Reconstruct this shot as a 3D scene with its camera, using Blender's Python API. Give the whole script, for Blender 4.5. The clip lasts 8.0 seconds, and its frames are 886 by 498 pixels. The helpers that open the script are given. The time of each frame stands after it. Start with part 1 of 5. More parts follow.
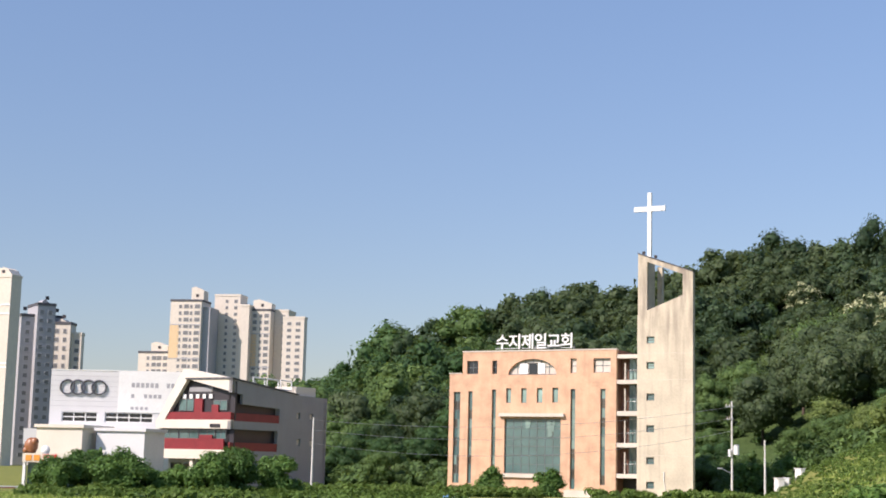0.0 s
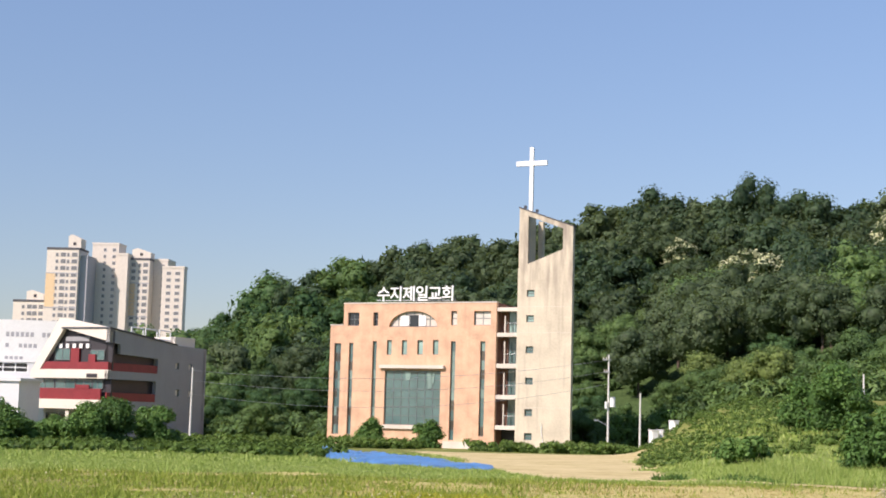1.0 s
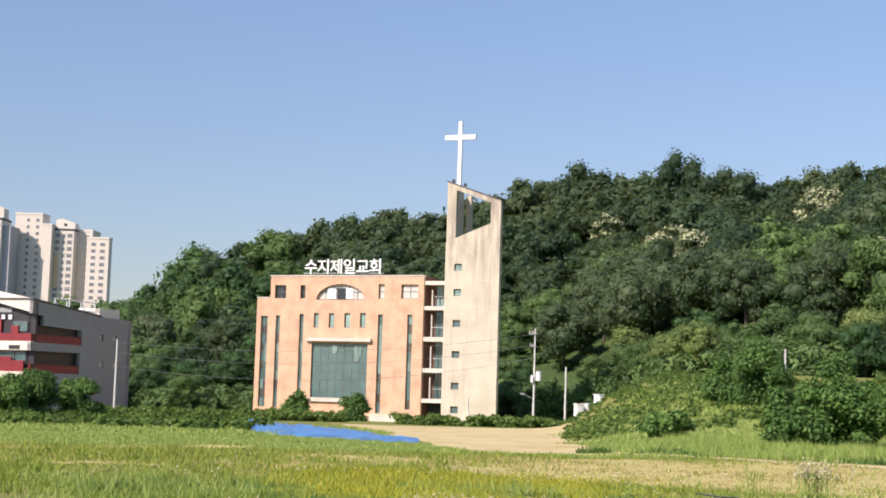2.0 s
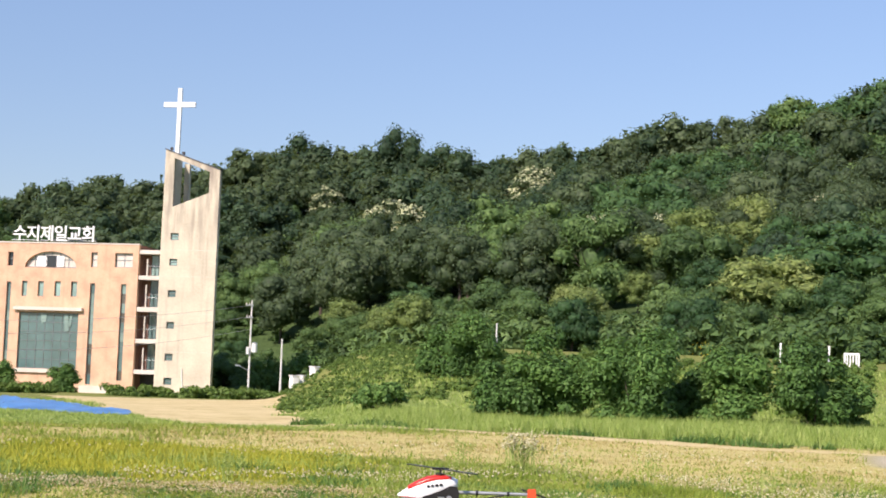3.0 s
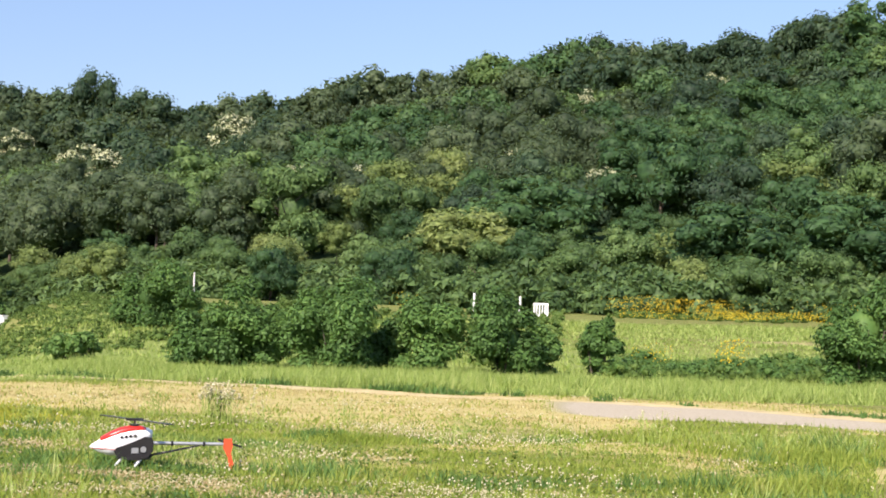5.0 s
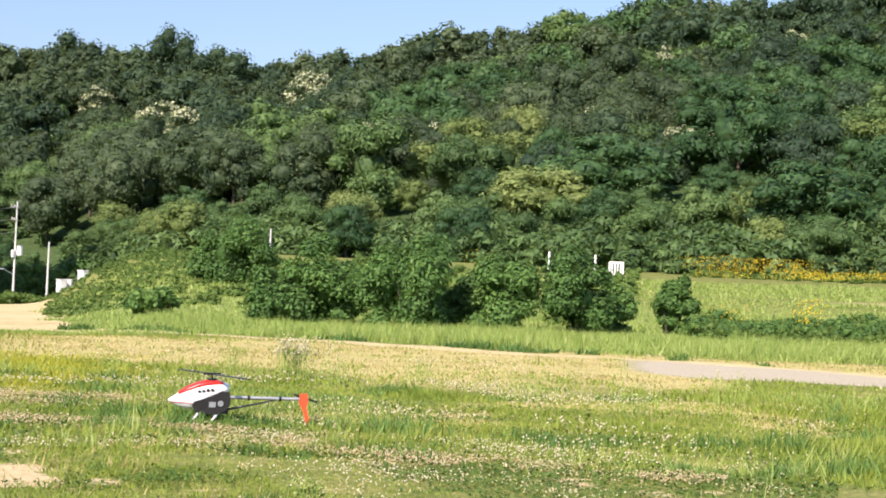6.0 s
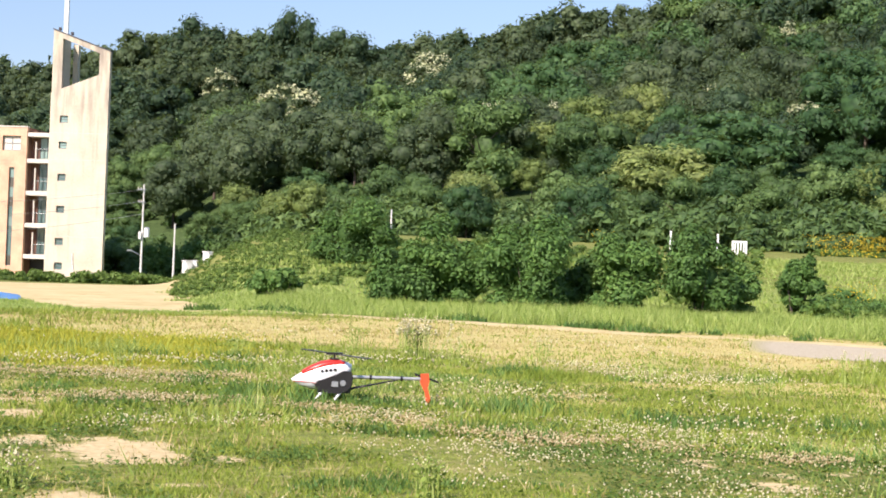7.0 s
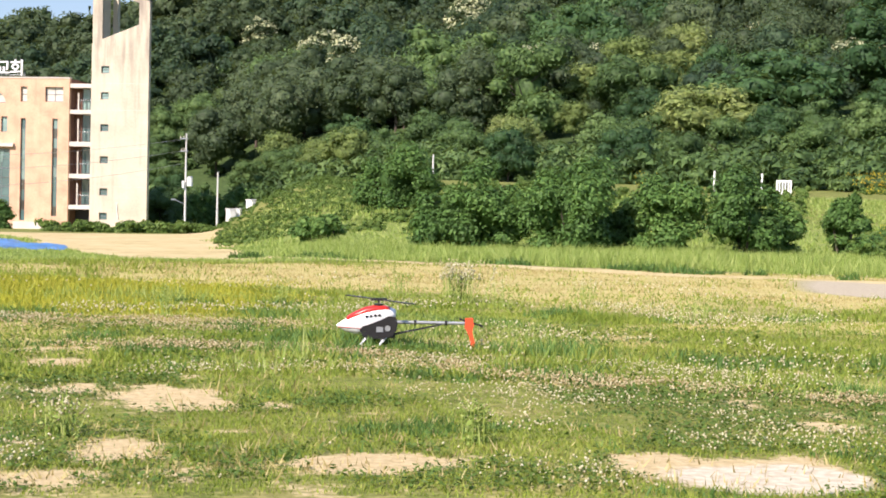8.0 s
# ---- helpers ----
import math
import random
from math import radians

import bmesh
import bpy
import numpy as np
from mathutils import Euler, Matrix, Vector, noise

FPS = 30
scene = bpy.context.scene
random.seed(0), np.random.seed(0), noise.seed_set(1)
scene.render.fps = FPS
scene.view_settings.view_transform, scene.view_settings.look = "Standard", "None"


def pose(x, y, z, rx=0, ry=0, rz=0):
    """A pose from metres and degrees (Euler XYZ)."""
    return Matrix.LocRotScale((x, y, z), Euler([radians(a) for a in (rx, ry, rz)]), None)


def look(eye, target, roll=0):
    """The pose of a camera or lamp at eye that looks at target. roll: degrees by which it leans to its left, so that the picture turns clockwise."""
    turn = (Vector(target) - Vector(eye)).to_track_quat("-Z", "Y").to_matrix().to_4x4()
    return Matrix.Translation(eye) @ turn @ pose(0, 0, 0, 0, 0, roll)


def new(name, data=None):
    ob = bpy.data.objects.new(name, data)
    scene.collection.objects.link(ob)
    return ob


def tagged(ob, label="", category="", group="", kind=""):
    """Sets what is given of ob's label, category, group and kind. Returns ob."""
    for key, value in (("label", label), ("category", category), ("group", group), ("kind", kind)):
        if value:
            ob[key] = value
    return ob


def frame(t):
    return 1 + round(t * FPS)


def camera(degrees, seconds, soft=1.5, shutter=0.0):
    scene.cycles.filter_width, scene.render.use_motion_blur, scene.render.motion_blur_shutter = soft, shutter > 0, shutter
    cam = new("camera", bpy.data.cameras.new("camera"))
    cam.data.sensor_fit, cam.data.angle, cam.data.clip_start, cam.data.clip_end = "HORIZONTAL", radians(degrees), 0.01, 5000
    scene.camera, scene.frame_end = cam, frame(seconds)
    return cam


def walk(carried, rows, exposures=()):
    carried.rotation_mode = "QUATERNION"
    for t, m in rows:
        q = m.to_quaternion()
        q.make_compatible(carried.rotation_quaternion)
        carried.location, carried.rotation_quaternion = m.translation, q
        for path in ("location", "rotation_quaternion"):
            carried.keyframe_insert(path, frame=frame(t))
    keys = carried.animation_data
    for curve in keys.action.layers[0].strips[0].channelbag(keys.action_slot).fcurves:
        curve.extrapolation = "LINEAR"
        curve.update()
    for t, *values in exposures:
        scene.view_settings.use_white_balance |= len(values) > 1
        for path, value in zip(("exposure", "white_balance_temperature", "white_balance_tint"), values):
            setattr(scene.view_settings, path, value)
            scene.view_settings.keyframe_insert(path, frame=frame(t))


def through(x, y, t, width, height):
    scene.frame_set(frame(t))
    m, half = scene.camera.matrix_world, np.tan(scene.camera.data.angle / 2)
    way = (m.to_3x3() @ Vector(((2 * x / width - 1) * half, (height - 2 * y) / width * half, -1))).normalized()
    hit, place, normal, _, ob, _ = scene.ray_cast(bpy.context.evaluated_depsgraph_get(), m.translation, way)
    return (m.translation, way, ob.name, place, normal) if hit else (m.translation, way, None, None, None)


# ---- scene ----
cam = camera(32.95, 8.0, soft=1.8, shutter=0.05)
EYE = Vector((0.0, 0.0, 1.5))
# seconds, bearing to the right of north, pitch, lean to the left
ROWS = [
    (0.0, 0.00, 8.23, 1.35), (0.5, 2.68, 7.43, 1.34), (1.0, 4.58, 6.51, 1.55), (2.3, 9.51, 5.26, 1.79),
    (2.5, 11.62, 5.01, 1.86), (3.0, 18.19, 4.86, 2.01), (3.5, 22.34, 5.06, 1.78), (4.0, 26.43, 4.85, 1.74),
    (4.5, 29.32, 4.21, 1.80), (4.7, 29.77, 3.96, 1.78), (5.8, 28.13, 1.52, 2.30), (6.0, 26.93, 1.60, 2.37),
    (6.5, 23.57, 1.62, 2.29), (7.0, 22.37, 0.66, 2.22), (7.5, 22.15, -0.18, 2.11), (8.0, 20.80, -1.51, 1.33),
]


def toward(az, el, dist=10.0):
    a, e = radians(az), radians(el)
    return EYE + dist * Vector((math.sin(a) * math.cos(e), math.cos(a) * math.cos(e), math.sin(e)))


walk(cam, [(t, look(EYE, toward(az, el), lean)) for t, az, el, lean in ROWS], [(0.0, 0.48, 6500, 21.5), (1.0, 0.48, 6500, 21.5), (2.5, 0.56, 6500, 21.5), (4.5, 0.76, 6500, 21.5), (6.0, 0.88, 6500, 21.5), (6.5, 0.84, 6500, 21.5), (7.0, 0.86, 6500, 21.5), (8.0, 0.8, 6500, 21.5)])

# ---- world and sun ----
SUN_AZ, SUN_EL = -124.0, 41.0
world = bpy.data.worlds.new("sky")
scene.world = world
world.use_nodes = True
wn = world.node_tree.nodes
sky = wn.new("ShaderNodeTexSky")
sky.sky_type, sky.sun_disc = "NISHITA", False
sky.sun_elevation, sky.sun_rotation = radians(SUN_EL), radians(SUN_AZ)
sky.air_density, sky.dust_density, sky.ozone_density = 1.0, 0.4, 1.7
wn["Background"].inputs["Strength"].default_value = 0.144
# summer haze: the whole sky is dimmer towards the horizon
wl = world.node_tree.links
axis = wn.new("ShaderNodeSeparateXYZ")
wl.new(wn.new("ShaderNodeTexCoord").outputs["Generated"], axis.inputs[0])
haze = wn.new("ShaderNodeValToRGB")
haze.color_ramp.elements[0].position, haze.color_ramp.elements[0].color = 0.0, (0.435, 0.435, 0.45, 1)
haze.color_ramp.elements[1].position, haze.color_ramp.elements[1].color = 0.6, (0.94, 1, 1.0, 1)
wl.new(axis.outputs["Z"], haze.inputs[0])
dim = wn.new("ShaderNodeMix")
dim.data_type, dim.blend_type = "RGBA", "MULTIPLY"
dim.inputs[0].default_value = 1.0
wl.new(sky.outputs[0], dim.inputs[6])
wl.new(haze.outputs[0], dim.inputs[7])
wl.new(dim.outputs[2], wn["Background"].inputs["Color"])
sun = new("sun", bpy.data.lights.new("sun", "SUN"))
sun.data.energy, sun.data.angle, sun.data.color = 4.7, radians(0.5), (1.0, 0.91, 0.78)
sun.matrix_world = look(Vector((0, 0, 50)) + 40 * (toward(SUN_AZ, SUN_EL) - EYE).normalized(), (0, 0, 50))

# ---- materials ----
def ramp(nt, fac, stops):
    node = nt.nodes.new("ShaderNodeValToRGB")
    el = node.color_ramp.elements
    while len(el) < len(stops):
        el.new(0.5)
    for e, (p, c) in zip(el, stops):
        e.position, e.color = p, (*c, 1)
    nt.links.new(fac, node.inputs[0])
    return node.outputs[0]


def noise_node(nt, scale, detail=3, vec=None):
    node = nt.nodes.new("ShaderNodeTexNoise")
    node.inputs["Scale"].default_value, node.inputs["Detail"].default_value = scale, detail
    if vec is not None:
        nt.links.new(vec, node.inputs["Vector"])
    return node.outputs["Fac"]


def mixc(nt, fac, a, b, mode="MIX"):
    node = nt.nodes.new("ShaderNodeMix")
    node.data_type, node.blend_type = "RGBA", mode
    for sock, v in ((node.inputs[0], fac), (node.inputs[6], a), (node.inputs[7], b)):
        if isinstance(v, bpy.types.NodeSocket):
            nt.links.new(v, sock)
        else:
            sock.default_value = v if isinstance(v, float) else (*v, 1)
    return node.outputs[2]


def calc(nt, op, a, b=0.0, clamp=False):
    node = nt.nodes.new("ShaderNodeMath")
    node.operation, node.use_clamp = op, clamp
    for sock, v in zip(node.inputs, (a, b)):
        if isinstance(v, bpy.types.NodeSocket):
            nt.links.new(v, sock)
        else:
            sock.default_value = v
    return node.outputs[0]


def surface(name, base, rough=0.8, vary=0.25, scale=0.6, fine=8.0, metal=0.0, bump=0.3, streak=0.0, stain=(0.2, 0.18, 0.15), sill=None):
    """A paint, plaster, concrete or metal with broad and fine variation, and rain streaks where asked."""
    m = bpy.data.materials.new(name)
    m.use_nodes = True
    nt = m.node_tree
    b = nt.nodes["Principled BSDF"]
    co = nt.nodes.new("ShaderNodeTexCoord").outputs["Object"]
    broad, grain = noise_node(nt, scale, 4, co), noise_node(nt, fine, 3, co)
    dark = tuple(c * (1 - vary) for c in base)
    light = tuple(min(1, c * (1 + vary * 0.4)) for c in base)
    col = ramp(nt, broad, ((0.3, dark), (0.65, light)))
    col = mixc(nt, 0.18, col, ramp(nt, grain, ((0.35, tuple(c * 0.6 for c in base)), (0.6, light))))
    if streak:
        mp = nt.nodes.new("ShaderNodeMapping")
        mp.inputs["Scale"].default_value = (1.6, 1.6, 0.12)
        nt.links.new(co, mp.inputs["Vector"])
        s = noise_node(nt, 1.0, 5, mp.outputs[0])
        s = calc(nt, "MULTIPLY", calc(nt, "SUBTRACT", s, 0.52, True), streak * 7, True)
        col = mixc(nt, s, col, stain)
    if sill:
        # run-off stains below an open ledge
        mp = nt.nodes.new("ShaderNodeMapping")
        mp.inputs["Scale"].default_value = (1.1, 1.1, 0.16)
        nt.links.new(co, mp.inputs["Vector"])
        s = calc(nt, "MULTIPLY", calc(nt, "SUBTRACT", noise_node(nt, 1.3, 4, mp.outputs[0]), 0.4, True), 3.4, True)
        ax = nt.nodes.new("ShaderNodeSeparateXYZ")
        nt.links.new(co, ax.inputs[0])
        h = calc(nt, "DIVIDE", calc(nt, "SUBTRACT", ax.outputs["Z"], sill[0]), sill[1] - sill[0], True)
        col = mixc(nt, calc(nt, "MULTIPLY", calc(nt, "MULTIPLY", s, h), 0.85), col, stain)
    nt.links.new(col, b.inputs["Base Color"])
    b.inputs["Roughness"].default_value, b.inputs["Metallic"].default_value = rough, metal
    if bump:
        bp = nt.nodes.new("ShaderNodeBump")
        bp.inputs["Strength"].default_value, bp.inputs["Distance"].default_value = bump, 0.02
        nt.links.new(grain, bp.inputs["Height"])
        nt.links.new(bp.outputs[0], b.inputs["Normal"])
    return m


def leafy(name, stops, through=0.38, rough=0.6, obj=0.35, patch=0.0, grain=0.9, tone=False, gap_shade=0.0):
    """Leaves: colour by leaf and by plant, some light passing through; where a spray holds many leaflets, noise varies
    the tone and puts gap shade into it.
    """
    m = bpy.data.materials.new(name)
    m.use_nodes = True
    nt = m.node_tree
    b = nt.nodes["Principled BSDF"]
    geo = nt.nodes.new("ShaderNodeNewGeometry").outputs["Random Per Island"]
    if tone:
        node = nt.nodes.new("ShaderNodeAttribute")
        node.attribute_name = "tone"
        rnd = node.outputs["Fac"]
    else:
        rnd = nt.nodes.new("ShaderNodeObjectInfo").outputs["Random"]
    f = calc(nt, "ADD", calc(nt, "MULTIPLY", geo, 1 - obj), calc(nt, "MULTIPLY", rnd, obj))
    if patch:
        co = nt.nodes.new("ShaderNodeTexCoord").outputs["Object"]
        n = calc(nt, "MULTIPLY", calc(nt, "SUBTRACT", noise_node(nt, grain, 4, co), 0.5), 2.4)
        f = calc(nt, "ADD", calc(nt, "MULTIPLY", f, 1 - patch * 0.5), calc(nt, "MULTIPLY", n, patch), True)
    col = ramp(nt, f, stops)
    if gap_shade:
        # fine tone noise; its low end paints the dark gaps between leaflets
        spot = noise_node(nt, gap_shade, 3, nt.nodes.new("ShaderNodeTexCoord").outputs["Object"])
        col = mixc(nt, 1.0, col, ramp(nt, spot, ((0.34, (0.62, 0.64, 0.66)), (0.5, (1.05, 1.05, 1.05)), (0.66, (1.5, 1.45, 1.3)))), "MULTIPLY")
        bp = nt.nodes.new("ShaderNodeBump")
        bp.inputs["Strength"].default_value, bp.inputs["Distance"].default_value = 0.55, 0.1
        nt.links.new(spot, bp.inputs["Height"])
        nt.links.new(bp.outputs[0], b.inputs["Normal"])
    nt.links.new(col, b.inputs["Base Color"])
    b.inputs["Roughness"].default_value = rough
    b.inputs["Specular IOR Level"].default_value = 0.25
    tr = nt.nodes.new("ShaderNodeBsdfTranslucent")
    nt.links.new(mixc(nt, 0.5, col, (0.16, 0.2, 0.03)), tr.inputs["Color"])
    mix = nt.nodes.new("ShaderNodeMixShader")
    mix.inputs[0].default_value = through
    nt.links.new(b.outputs[0], mix.inputs[1])
    nt.links.new(tr.outputs[0], mix.inputs[2])
    nt.links.new(mix.outputs[0], nt.nodes["Material Output"].inputs["Surface"])
    return m


def glass(name, tint, rough=0.08):
    m = surface(name, tint, rough, 0.3, 0.5, 3.0, bump=0.0)
    m.node_tree.nodes["Principled BSDF"].inputs["Specular IOR Level"].default_value = 0.8
    return m


PEACH = surface("peach_tile", (0.64, 0.395, 0.255), 0.75, 0.26, 0.7, 5, streak=0.22, stain=(0.33, 0.2, 0.13))
CONCRETE = surface("weathered_concrete", (0.58, 0.51, 0.39), 0.85, 0.2, 0.4, 5, streak=0.45, stain=(0.24, 0.2, 0.165))
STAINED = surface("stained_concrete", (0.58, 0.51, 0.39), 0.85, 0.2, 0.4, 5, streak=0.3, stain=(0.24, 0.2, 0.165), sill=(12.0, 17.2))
SLAB = surface("painted_slab", (0.62, 0.56, 0.48), 0.8, 0.15)
# reddish brick, darkened so the colour itself holds the shade of these walls
SHADEBROWN = surface("shade_brown_brick", (0.2, 0.1, 0.07), 0.85, 0.25, 2.0)
WHITE = surface("white_paint", (0.8, 0.8, 0.78), 0.5, 0.06, 1.0)
CREAM = surface("cream_panel", (0.7, 0.64, 0.54), 0.6, 0.08, 0.3)
GREYWALL = surface("grey_cladding", (0.29, 0.29, 0.3), 0.6, 0.1, 0.4, streak=0.1)
SHEET = surface("pale_metal_sheet", (0.66, 0.66, 0.66), 0.45, 0.06, 0.4)
REDPANEL = surface("red_panel", (0.22, 0.022, 0.026), 0.5, 0.15, 1.0)
DARKWALL = surface("dark_panel", (0.035, 0.03, 0.035), 0.5, 0.2)
ROOFDARK = surface("dark_roofing", (0.08, 0.08, 0.09), 0.7, 0.2)
GLASS = glass("green_glass", (0.09, 0.165, 0.16))
DARKGLASS = glass("dark_glass", (0.02, 0.022, 0.026))
APTGLASS = glass("apartment_glass", (0.2, 0.2, 0.2), 0.2)
PALEGLASS = glass("pale_blind", (0.6, 0.55, 0.48), 0.4)
SMOKED = glass("smoked_glass", (0.09, 0.085, 0.07))
PALEGREEN = glass("pale_green_pane", (0.2, 0.3, 0.27))
BLUEGLASS = glass("blue_green_pane", (0.26, 0.4, 0.36))
MULLION = surface("aluminium_mullion", (0.16, 0.18, 0.18), 0.4, 0.1, metal=0.3)
STEEL = surface("galvanised_steel", (0.42, 0.43, 0.44), 0.4, 0.15, metal=0.6)
POLE = surface("concrete_pole", (0.62, 0.61, 0.57), 0.85, 0.15)
APT = surface("apartment_paint", (0.66, 0.6, 0.52), 0.8, 0.08, 0.05, 1.0, streak=0.04)
# window frame grey; also walls of blocks with their shade put into the colour
APTSHADETRIM = surface("apartment_shade_and_trim", (0.4, 0.4, 0.42), 0.8, 0.08, 0.05, 1.0)
APTBAND = surface("apartment_ochre", (0.68, 0.5, 0.3), 0.8, 0.08, 0.05, 1.0)
TARP = surface("blue_tarpaulin", (0.065, 0.2, 0.43), 0.4, 0.5, 0.8, 5, bump=0.7)
BARK = surface("bark", (0.11, 0.085, 0.065), 0.95, 0.35, 3.0)
HELIWHITE = surface("gloss_white", (0.8, 0.8, 0.8), 0.25, 0.03, bump=0.0)
HELIRED = surface("gloss_red", (0.55, 0.03, 0.02), 0.28, 0.1, bump=0.0)
HELIORANGE = surface("orange_red_fin", (0.7, 0.09, 0.03), 0.35, 0.1, bump=0.0)
CARBON = surface("black_carbon", (0.018, 0.016, 0.017), 0.35, 0.2)
RUST = surface("brown_glaze", (0.3, 0.12, 0.05), 0.4, 0.2, 2.0)
ORANGE = surface("orange_letters", (0.8, 0.32, 0.05), 0.5, 0.05)
REDLET = surface("red_letters", (0.6, 0.04, 0.03), 0.5, 0.05)
GREYLET = surface("grey_print", (0.38, 0.38, 0.4), 0.6, 0.1)
RING = surface("dark_chrome", (0.16, 0.16, 0.18), 0.3, 0.1, metal=0.6)

# oak, locust, olive, deep green and yellow green woodland leaves
LEAFTONES = (
    ("oak", ((0.05, (0.031, 0.061, 0.034)), (0.5, (0.053, 0.098, 0.050)), (0.95, (0.094, 0.148, 0.071)))),
    ("locust", ((0.05, (0.060, 0.112, 0.040)), (0.5, (0.105, 0.186, 0.059)), (0.95, (0.180, 0.269, 0.091)))),
    ("olive", ((0.05, (0.048, 0.078, 0.039)), (0.5, (0.080, 0.122, 0.057)), (0.95, (0.130, 0.177, 0.087)))),
    ("deep", ((0.05, (0.035, 0.083, 0.032)), (0.5, (0.062, 0.135, 0.047)), (0.95, (0.107, 0.195, 0.071)))),
    ("yellow", ((0.05, (0.104, 0.156, 0.047)), (0.5, (0.181, 0.249, 0.073)), (0.95, (0.291, 0.343, 0.117)))),
)
LEAF = [leafy("leaf_" + n, st, through=0.45, obj=0.6, patch=0.3, grain=0.3, gap_shade=2.6) for n, st in LEAFTONES]
LEAFFAR = [leafy("far_leaf_" + n, st, through=0.45, obj=0.6, patch=0.2, grain=0.12, tone=True, gap_shade=2.4) for n, st in LEAFTONES]
BLOSSOM = leafy("chestnut_blossom", ((0.05, (0.28, 0.32, 0.16)), (0.5, (0.44, 0.46, 0.26)), (0.95, (0.58, 0.58, 0.37))), 0.25, gap_shade=3.0)
BUSHLEAF = leafy("leaf_bush", ((0.05, (0.051, 0.110, 0.028)), (0.5, (0.102, 0.210, 0.048)), (0.95, (0.212, 0.344, 0.084))), 0.38, patch=0.4, grain=0.9)
VINE = leafy("leaf_vine", ((0.05, (0.075, 0.132, 0.024)), (0.5, (0.112, 0.192, 0.036)), (0.95, (0.188, 0.264, 0.072))), 0.35)
GRASS = leafy("grass_blade", ((0.05, (0.154, 0.228, 0.029)), (0.45, (0.275, 0.350, 0.047)), (0.8, (0.374, 0.408, 0.089)), (0.97, (0.550, 0.435, 0.179))), 0.35, obj=0.0, patch=0.55)
TALL = leafy("tall_grass_blade", ((0.05, (0.18, 0.275, 0.05)), (0.5, (0.3, 0.405, 0.085)), (0.95, (0.45, 0.51, 0.17))), 0.35, obj=0.0)
YELLOWGRASS = leafy("yellow_green_blade", ((0.05, (0.27, 0.3, 0.025)), (0.5, (0.4, 0.41, 0.035)), (0.95, (0.52, 0.47, 0.07))), 0.35, obj=0.0)
STRAW = leafy("dry_blade", ((0.05, (0.294, 0.237, 0.085)), (0.5, (0.446, 0.366, 0.150)), (0.95, (0.560, 0.484, 0.240))), 0.25, obj=0.0)
CLOVER = leafy("clover_head", ((0.05, (0.4, 0.35, 0.18)), (0.4, (0.55, 0.5, 0.3)), (0.95, (0.72, 0.67, 0.46))), 0.2, obj=0.0)
BROWNCLOVER = leafy("spent_clover_head", ((0.05, (0.32, 0.24, 0.11)), (0.5, (0.48, 0.39, 0.2)), (0.95, (0.62, 0.55, 0.34))), 0.2, obj=0.0)
YELLOW = leafy("yellow_petal", ((0.05, (0.5, 0.36, 0.012)), (0.5, (0.7, 0.5, 0.02)), (0.95, (0.8, 0.64, 0.06))), 0.2, obj=0.0)


# ---- helpers for things ----
def mesh_of(name, bm, *mats):
    me = bpy.data.meshes.new(name)
    bmesh.ops.recalc_face_normals(bm, faces=bm.faces)
    bm.to_mesh(me)
    bm.free()
    for m in mats:
        me.materials.append(m)
    return me


def part(name, bm, material, parent, label=""):
    ob = new(name, mesh_of(name, bm, material))
    ob.parent = parent
    return tagged(ob, label)


def thing(name, m, label, category, group="", kind=""):
    ob = new(name)
    ob.empty_display_size = 0.3
    ob.matrix_world = m
    return tagged(ob, label, category, group, kind)


def box(bm, x0, x1, y0, y1, z0, z1):
    v = [bm.verts.new((x, y, z)) for x in (x0, x1) for y in (y0, y1) for z in (z0, z1)]
    for f in ((0, 1, 3, 2), (4, 6, 7, 5), (0, 4, 5, 1), (2, 3, 7, 6), (0, 2, 6, 4), (1, 5, 7, 3)):
        bm.faces.new([v[i] for i in f])
    return bm


def boxm(*a):
    return box(bmesh.new(), *a)


def prism(bm, pts, y0, y1):
    """A polygon in x and z, drawn through from y0 to y1."""
    a = [bm.verts.new((x, y0, z)) for x, z in pts]
    b = [bm.verts.new((x, y1, z)) for x, z in pts]
    bm.faces.new(a)
    bm.faces.new(b[::-1])
    for i in range(len(pts)):
        j = (i + 1) % len(pts)
        bm.faces.new((a[i], b[i], b[j], a[j]))
    return bm


def rod(bm, p, q, r0, r1=None, n=8):
    p, q = Vector(p), Vector(q)
    r1 = r0 if r1 is None else r1
    d = (q - p).normalized()
    s = d.orthogonal().normalized()
    t = d.cross(s)
    a = [bm.verts.new(p + r0 * (math.cos(k) * s + math.sin(k) * t)) for k in np.linspace(0, 2 * math.pi, n, endpoint=False)]
    b = [bm.verts.new(q + r1 * (math.cos(k) * s + math.sin(k) * t)) for k in np.linspace(0, 2 * math.pi, n, endpoint=False)]
    for i in range(n):
        j = (i + 1) % n
        bm.faces.new((a[i], a[j], b[j], b[i]))
    bm.faces.new(a[::-1])
    bm.faces.new(b)
    return bm


